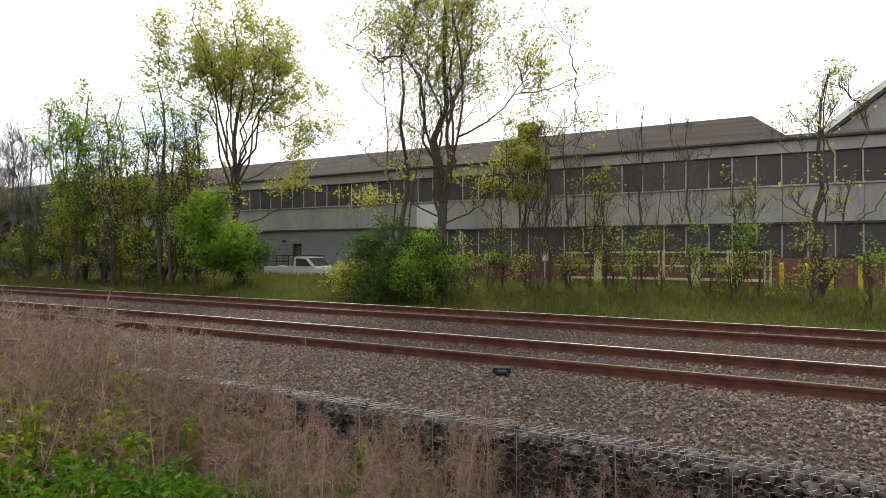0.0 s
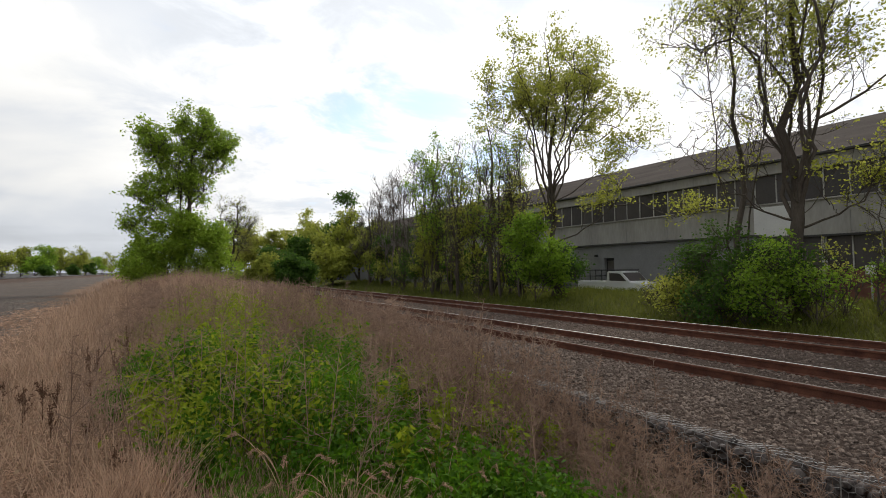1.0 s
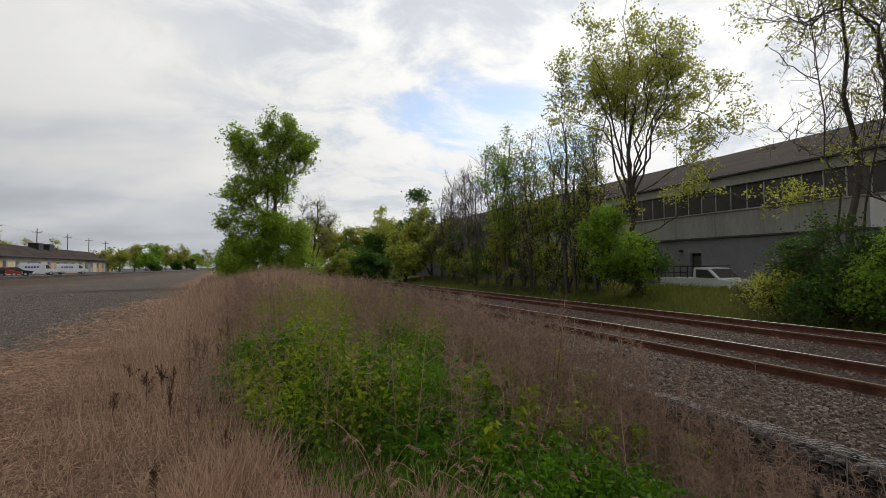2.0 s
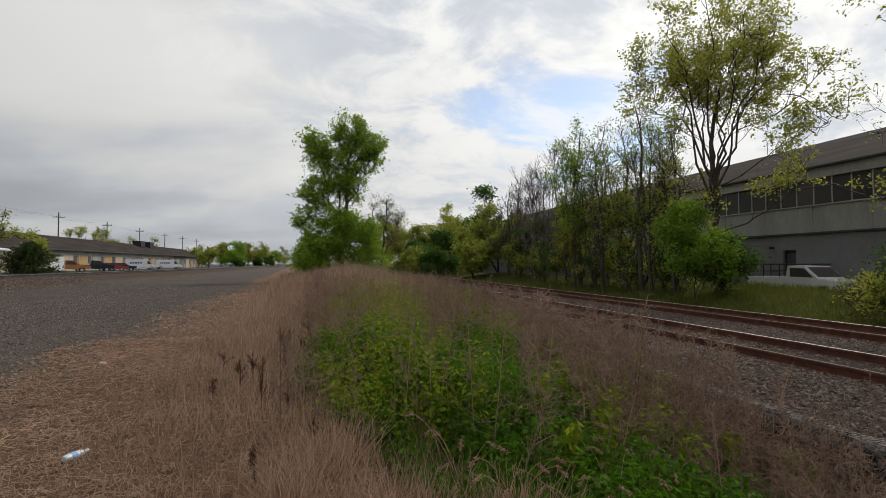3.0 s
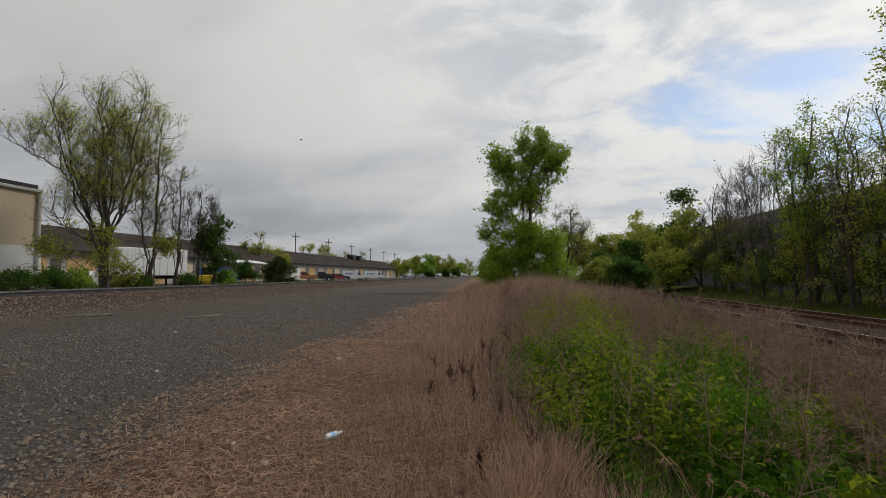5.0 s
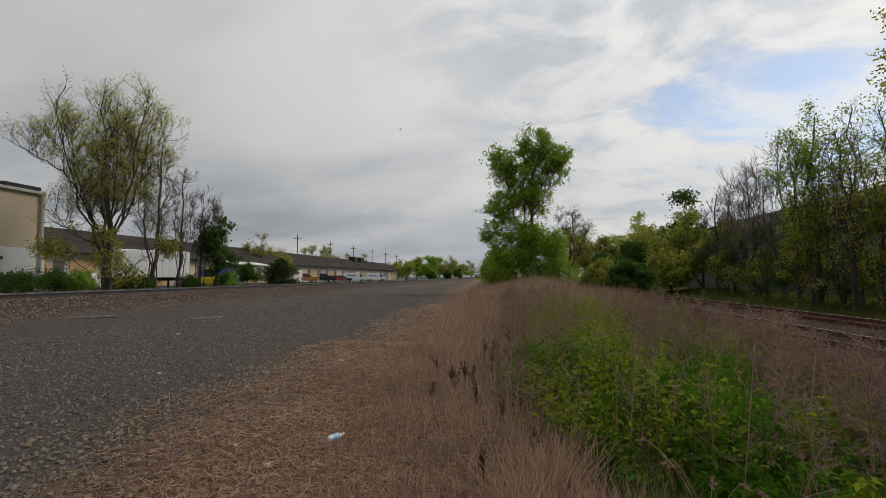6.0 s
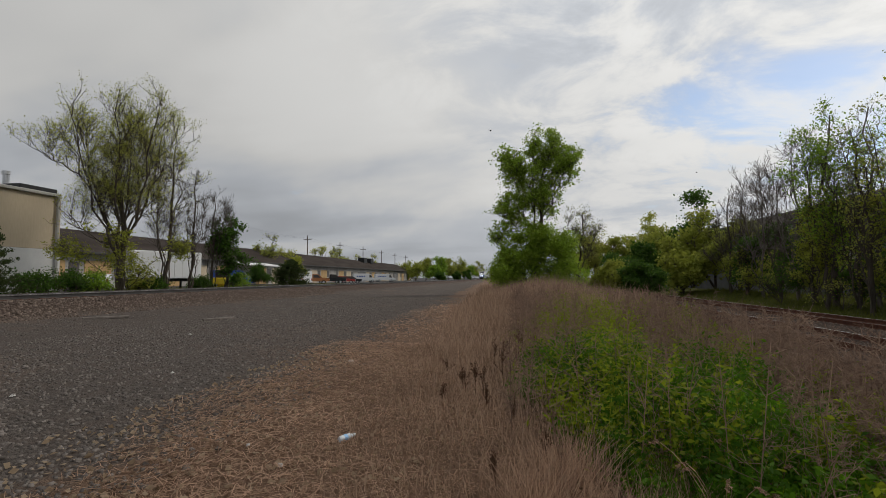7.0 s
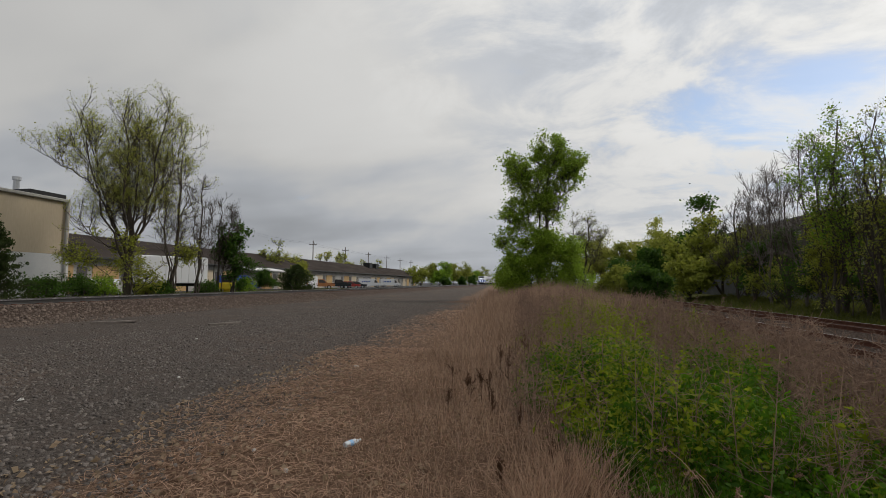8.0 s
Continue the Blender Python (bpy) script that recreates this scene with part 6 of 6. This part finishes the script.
    stuff("track_side_grass", quads("track_side_grass", blade_quads(rng, on_ground(xy, -0.02), 0.45, 0.02, lean=0.4), GRASS), "unmown grass beyond the raised track", "grass")


build_weeds()


def build_dock(x, y, h, seed):
    """A dead dock plant: a stiff dark stalk with ragged seed spikes."""
    rng = np.random.default_rng(seed)
    t = thing("dock_stalk", "stiff dark brown dead dock stalk", "weed", pose(x, y, ground_z(x, y) - 0.02), "dock stalks")
    s = Soup()
    top = (rng.normal(0, 0.05) * h, rng.normal(0, 0.05) * h, h)
    s.tube((0, 0, 0), top, 0.006, 0.003, 5)
    cs = []
    for k in range(4):
        u = rng.uniform(0.4, 0.8)
        a = np.array(top) * u
        b = a + np.array([rng.normal(0, 0.12) * h, rng.normal(0, 0.12) * h, 0.25 * h])
        s.tube(a, b, 0.004, 0.002, 4)
        cs += [a + (b - a) * v for v in np.linspace(0.1, 1, 9)]
    cs += [np.array(top) * v for v in np.linspace(0.5, 1, 14)]
    part("stalk", s, DEAD_DARK, t)
    c = np.repeat(np.array(cs), 5, axis=0) + rng.normal(0, 0.011, (len(cs) * 5, 3))
    part("seed_spike", quads("seed_spike", leaf_quads(rng, c, 0.016, aspect=0.8), DEAD_DARK), DEAD_DARK, t)


for k, (x, y, h) in enumerate([(-0.72, 7.5, 0.52), (-0.62, 7.6, 0.46), (-0.85, 7.3, 0.40), (-0.95, 7.9, 0.38), (-0.5, 6.6, 0.42), (-0.2, 6.2, 0.36), (-0.35, 8.1, 0.6), (-0.15, 8.6, 0.62),
                               (-0.4, 8.9, 0.66), (0.0, 9.3, 0.7), (-0.55, 9.4, 0.62), (-1.1, 6.9, 0.34), (-1.3, 8.6, 0.36), (0.1, 5.2, 0.34), (-0.1, 10.4, 0.8), (0.2, 10.8, 0.8), (-0.3, 4.6, 0.3)]):
    build_dock(x, y, h, 300 + k)


def build_mustard(x, y, h, seed, flowers=True):
    rng = np.random.default_rng(seed)
    t = thing("mustard_plant", "thin green plant with yellow flower heads" if flowers else "thin upright plant with yellow-green leaves", "weed", pose(x, y, ground_z(x, y) - 0.02))
    s = Soup()
    pts = []
    heads = []
    for k in range(3):
        top = np.array([rng.normal(0, 0.07), rng.normal(0, 0.07), h * rng.uniform(0.8, 1.0)])
        s.tube((0, 0, 0), top, 0.008, 0.004, 5)
        pts += [top * u for u in rng.uniform(0.35, 0.98, 16)]
        heads += [top]
    part("stem", s, LEAF_WEEDY, t)
    c = np.repeat(np.array(pts), 3, axis=0) + rng.normal(0, 0.035, (len(pts) * 3, 3))
    part("leaves", quads("leaves", leaf_quads(rng, c, 0.07, aspect=0.45), LEAF_WEEDY), LEAF_WEEDY, t)
    if flowers:
        c = np.repeat(np.array(heads), 34, axis=0) + rng.normal(0, 0.05, (len(heads) * 34, 3)) * (1, 1, 0.6)
        part("flower_head", quads("flower_head", leaf_quads(rng, c, 0.035, aspect=0.9), FLOWER), FLOWER, t, "bright yellow flower heads", kind="stuff")


build_mustard(5.0, 7.2, 1.35, 321)
for k, (x, y, h) in enumerate([(4.7, 6.6, 1.15), (5.4, 7.8, 1.0), (4.2, 12.2, 1.5), (4.0, 13.0, 1.7), (3.6, 5.2, 0.9), (4.4, 5.0, 0.85), (2.6, 4.6, 1.0), (3.0, 5.0, 1.15), (2.3, 5.1, 1.05), (3.3, 5.9, 1.25), (2.8, 5.6, 1.2), (3.9, 6.3, 1.1), (2.1, 4.2, 0.85), (3.4, 4.5, 0.9), (4.9, 4.6, 0.7), (5.1, 3.2, 0.6)]):
    build_mustard(x, y, h, 330 + k, flowers=False)


def build_foxtail(x, y, seed):
    """Long arching straws with nodding heads."""
    rng = np.random.default_rng(seed)
    t = thing("foxtail_grass", "arching pale straws with nodding seed heads", "grass", pose(x, y, ground_z(x, y) - 0.02), "foxtails")
    s, head = Soup(), []
    for k in range(7):
        a = rng.uniform(0, 6.28)
        reach, h = rng.uniform(0.15, 0.5), rng.uniform(0.45, 0.85)
        prev = np.zeros(3)
        for i in range(1, 7):
            u = i / 6
            p = np.array([math.cos(a) * reach * u ** 1.6, math.sin(a) * reach * u ** 1.6, h * (u - 0.25 * u ** 3)])
            s.tube(prev, p, 0.0028, 0.0024, 3, caps=False)
            prev = p
        head += [prev + np.array([math.cos(a), math.sin(a), -0.6]) * v for v in np.linspace(0, 0.07, 14)]
    part("straws", s, STRAW_PALE, t)
    c = np.repeat(np.array(head), 4, axis=0) + rng.normal(0, 0.007, (len(head) * 4, 3))
    part("seed_heads", quads("seed_heads", leaf_quads(rng, c, 0.022, aspect=0.3), STRAW_PALE), STRAW_PALE, t)


for k, (x, y) in enumerate([(1.5, 3.9), (1.9, 3.6), (2.3, 3.9), (2.6, 3.3), (1.2, 4.2), (2.9, 4.2), (3.3, 3.2), (2.0, 4.5), (1.7, 5.4), (3.0, 5.6), (2.2, 2.6)]):
    build_foxtail(x, y, 340 + k)


# ---- litter ----
LABEL_BLUE = material("pale_blue_label", (0.14, 0.30, 0.55), (0.30, 0.48, 0.70), scale=20, fine=90, rough=0.5, bump=0)


def build_litter():
    b = thing("plastic_bottle", "crushed clear plastic bottle with a blue label", "bottle", pose(-1.87, 5.50, ground_z(-1.87, 5.50) + 0.035, 0, 0, -28))
    s = Soup().tube((0, -0.1, 0), (0, -0.085, 0), 0.026, 0.033, 14).tube((0, -0.085, 0), (0, 0.04, 0), 0.033, 0.032, 14).tube((0, 0.04, 0), (0, 0.08, 0), 0.032, 0.014, 14).tube((0, 0.08, 0), (0, 0.095, 0), 0.014, 0.014, 14)
    part("bottle_body", s, PLASTIC, b)
    part("label_band", Soup().tube((0, -0.045, 0), (0, -0.005, 0), 0.0345, 0.0345, 14), LABEL_BLUE, b, "blue and white paper label")
    part("cap", Soup().tube((0, 0.095, 0), (0, 0.112, 0), 0.016, 0.016, 12), PAPER, b)
    rnd = random.Random(9)
    for x, y, w in ((-3.5, 10.1, 0.17), (-2.75, 5.15, 0.07), (-2.2, 4.75, 0.06), (-6.2, 8.4, 0.08), (-7.3, 6.6, 0.08), (-9.8, 13.6, 0.12)):
        p = Soup()
        n = 7
        ring = [(w * 0.5 * math.cos(i * 6.283 / n) * rnd.uniform(0.6, 1.1), w * 0.35 * math.sin(i * 6.283 / n) * rnd.uniform(0.6, 1.1)) for i in range(n)]
        vs = [(a, c, rnd.uniform(0, 0.012)) for a, c in ring] + [(a * 0.8, c * 0.8, rnd.uniform(0.014, 0.035)) for a, c in ring]
        p.add(vs, [tuple(range(n)), tuple(range(n, 2 * n))] + [(i, (i + 1) % n, n + (i + 1) % n, n + i) for i in range(n)])
        me = fixed(p.mesh("paper_scrap"))
        me.materials.append(PAPER)
        o = new("paper_scrap", me)
        o.matrix_basis = pose(x, y, ground_z(x, y) + 0.012, 0, 0, rnd.uniform(0, 360))
        tagged(o, "pale crumpled scrap lying on the ground", "litter", "scraps")
    for x, y, l, a in ((-12.0, 18.2, 1.3, 62), (-16.2, 17.2, 1.5, 50)):
        o = new("timber_piece", fixed(Soup().box(-l / 2, -0.09, 0, l / 2, 0.09, 0.08, 0.01).mesh("timber_piece")))
        o.data.materials.append(BARK_PALE)
        o.matrix_basis = pose(x, y, ground_z(x, y), 0, 0, a)
        tagged(o, "weathered timber offcut lying on gravel", "timber")
    o = new("rail_anchor", fixed(Soup().box(-0.14, -0.08, 0, 0.14, 0.08, 0.07, 0.02).box(-0.06, -0.14, 0.02, 0.05, 0.14, 0.1, 0.01).mesh("rail_anchor")))
    o.data.materials.append(BLACK)
    o.matrix_basis = pose(7.72, 2.35, ground_z(7.72, 2.35) + 0.02, 0, 0, 20)
    tagged(o, "dark iron fitting lying on the ballast", "iron part")


build_litter()


# ---- what moves ----
def build_train():
    t = thing("passenger_train", "oncoming passenger train with a blue and white nose and silver coaches", "train", pose(-21.0, 300, 1.035))
    nose = [(0.0, 1.1), (0.0, 2.5), (0.75, 3.3), (1.1, 4.3), (16.0, 4.45), (16.0, 0.9), (0.4, 0.7)]
    part("locomotive_body", Soup().prism(nose, "x", -1.5, 1.5), PAINT_WHITE, t, "white locomotive shell")
    part("nose_panel", Soup().prism([(-0.03, 1.15), (-0.03, 2.45), (0.02, 2.5), (0.02, 1.1)], "x", -1.4, 1.4), PAINT_BLUE, t, "blue nose panel")
    part("side_stripe", Soup().box(-1.52, 0.9, 1.3, 1.52, 15.8, 2.2), PAINT_BLUE, t, "blue side stripe")
    part("windshield", Soup().prism([(0.66, 3.25), (0.98, 4.05), (1.1, 4.05), (0.8, 3.25)], "x", -1.25, 1.25), GLASS, t)
    for x in (-0.55, 0.55):
        part("headlight", Soup().tube((x, -0.09, 1.75), (x, -0.02, 1.75), 0.2, 0.2, 12), HEADLIGHT, t, "lit headlight")
    part("headlight", Soup().tube((0, 0.55, 3.1), (0, 0.7, 3.1), 0.2, 0.2, 12), HEADLIGHT, t, "lit top headlight")
    part("pilot", Soup().prism([(-0.1, 0.25), (-0.1, 0.95), (0.6, 0.95), (0.6, 0.25)], "x", -1.35, 1.35), BLACK, t)
    truckf = Soup()
    for yy in (3, 13):
        truckf.box(-1.1, yy - 1.6, 0.0, 1.1, yy + 1.6, 0.9, 0.05)
    part("bogies", truckf, BLACK, t)
    for k in range(5):
        y0 = 16.8 + k * 26.2
        c = part("coach", Soup().box(-1.5, y0, 0.9, 1.5, y0 + 25.6, 4.4, 0.18), STEEL, t, "silver passenger coach")
        part("window_strip", Soup().box(-1.515, y0 + 1.5, 2.3, 1.515, y0 + 24, 3.1), GLASS, c)
        part("bogies", Soup().box(-1.1, y0 + 2, 0.0, 1.1, y0 + 5, 0.9, 0.05).box(-1.1, y0 + 20.6, 0.0, 1.1, y0 + 23.6, 0.9, 0.05), BLACK, c)
    return t


def build_bird(label):
    b = thing("bird", label, "bird")
    body = Soup().tube((0, -0.16, 0), (0, 0.0, 0.0), 0.015, 0.05, 8).tube((0, 0, 0), (0, 0.14, 0.01), 0.05, 0.03, 8).tube((0, 0.14, 0.01), (0, 0.2, 0.01), 0.03, 0.006, 8)
    body.add([(-0.04, -0.16, 0.0), (0.04, -0.16, 0.0), (0.06, -0.26, 0.005), (-0.06, -0.26, 0.005), (-0.04, -0.16, 0.012), (0.04, -0.16, 0.012), (0.06, -0.26, 0.014), (-0.06, -0.26, 0.014)],
             [(0, 1, 2, 3), (4, 7, 6, 5), (0, 3, 7, 4), (1, 5, 6, 2), (2, 6, 7, 3)])
    part("body", body, BIRD, b)
    wings = []
    for s in (-1, 1):
        w = Soup().add([(0, 0.07, 0), (0, -0.07, 0), (s * 0.2, -0.05, 0.01), (s * 0.36, -0.06, 0), (s * 0.2, 0.06, 0.01),
                        (0, 0.07, 0.014), (0, -0.07, 0.014), (s * 0.2, -0.05, 0.02), (s * 0.36, -0.06, 0.005), (s * 0.2, 0.06, 0.02)],
                       [(0, 1, 2, 4), (4, 2, 3), (5, 9, 7, 6), (9, 8, 7), (0, 4, 9, 5), (4, 3, 8, 9), (3, 2, 7, 8), (2, 1, 6, 7)])
        wings.append(part("wing", w, BIRD, b))
    return b, wings


TRAIN = build_train()
NEAR_BIRD = build_bird("small dark bird crossing the sky")
FAR_BIRD = build_bird("small dark bird far off in the sky")


def sky_place(az, el, d):
    return d * math.sin(radians(az)), d * math.cos(radians(az)) + 0.8, 1.7 + d * math.tan(radians(el))


def motions():
    walk(TRAIN, [(0.0, pose(-21.0, 560.0, 1.035)), (6.5, pose(-21.0, 300.0, 1.035)), (8.0, pose(-21.0, 241.0, 1.035))])
    rows = []
    for t, az, el in ((0.0, -80.0, 10.0), (3.0, -46.5, 12.6), (4.5, -30.4, 14.85), (5.5, -19.0, 16.6), (6.5, -7.8, 18.15), (7.0, -3.2, 17.6), (8.0, 5.5, 16.6)):
        rows.append((t, pose(*sky_place(az, el, 62), 0, 0, -95 - az * 0.2)))
    walk(NEAR_BIRD[0], rows)
    walk(FAR_BIRD[0], [(0.0, pose(*sky_place(31.0, 13.0, 120), 0, 0, 70)), (7.0, pose(*sky_place(19.6, 11.2, 100), 0, 0, 70)), (8.0, pose(*sky_place(18.3, 10.7, 98), 0, 0, 70))])
    for (_, wings), beat in ((NEAR_BIRD, 0.25), (FAR_BIRD, 0.3)):
        for s, w in zip((-1, 1), wings):
            n = int(8.0 / beat)
            walk(w, [(min(8.0, i * beat), pose(0, 0, 0.02, 0, s * (-28 if i % 2 else 18), 0)) for i in range(n)] + [(8.0, pose(0, 0, 0.02, 0, s * 18, 0))])


motions()
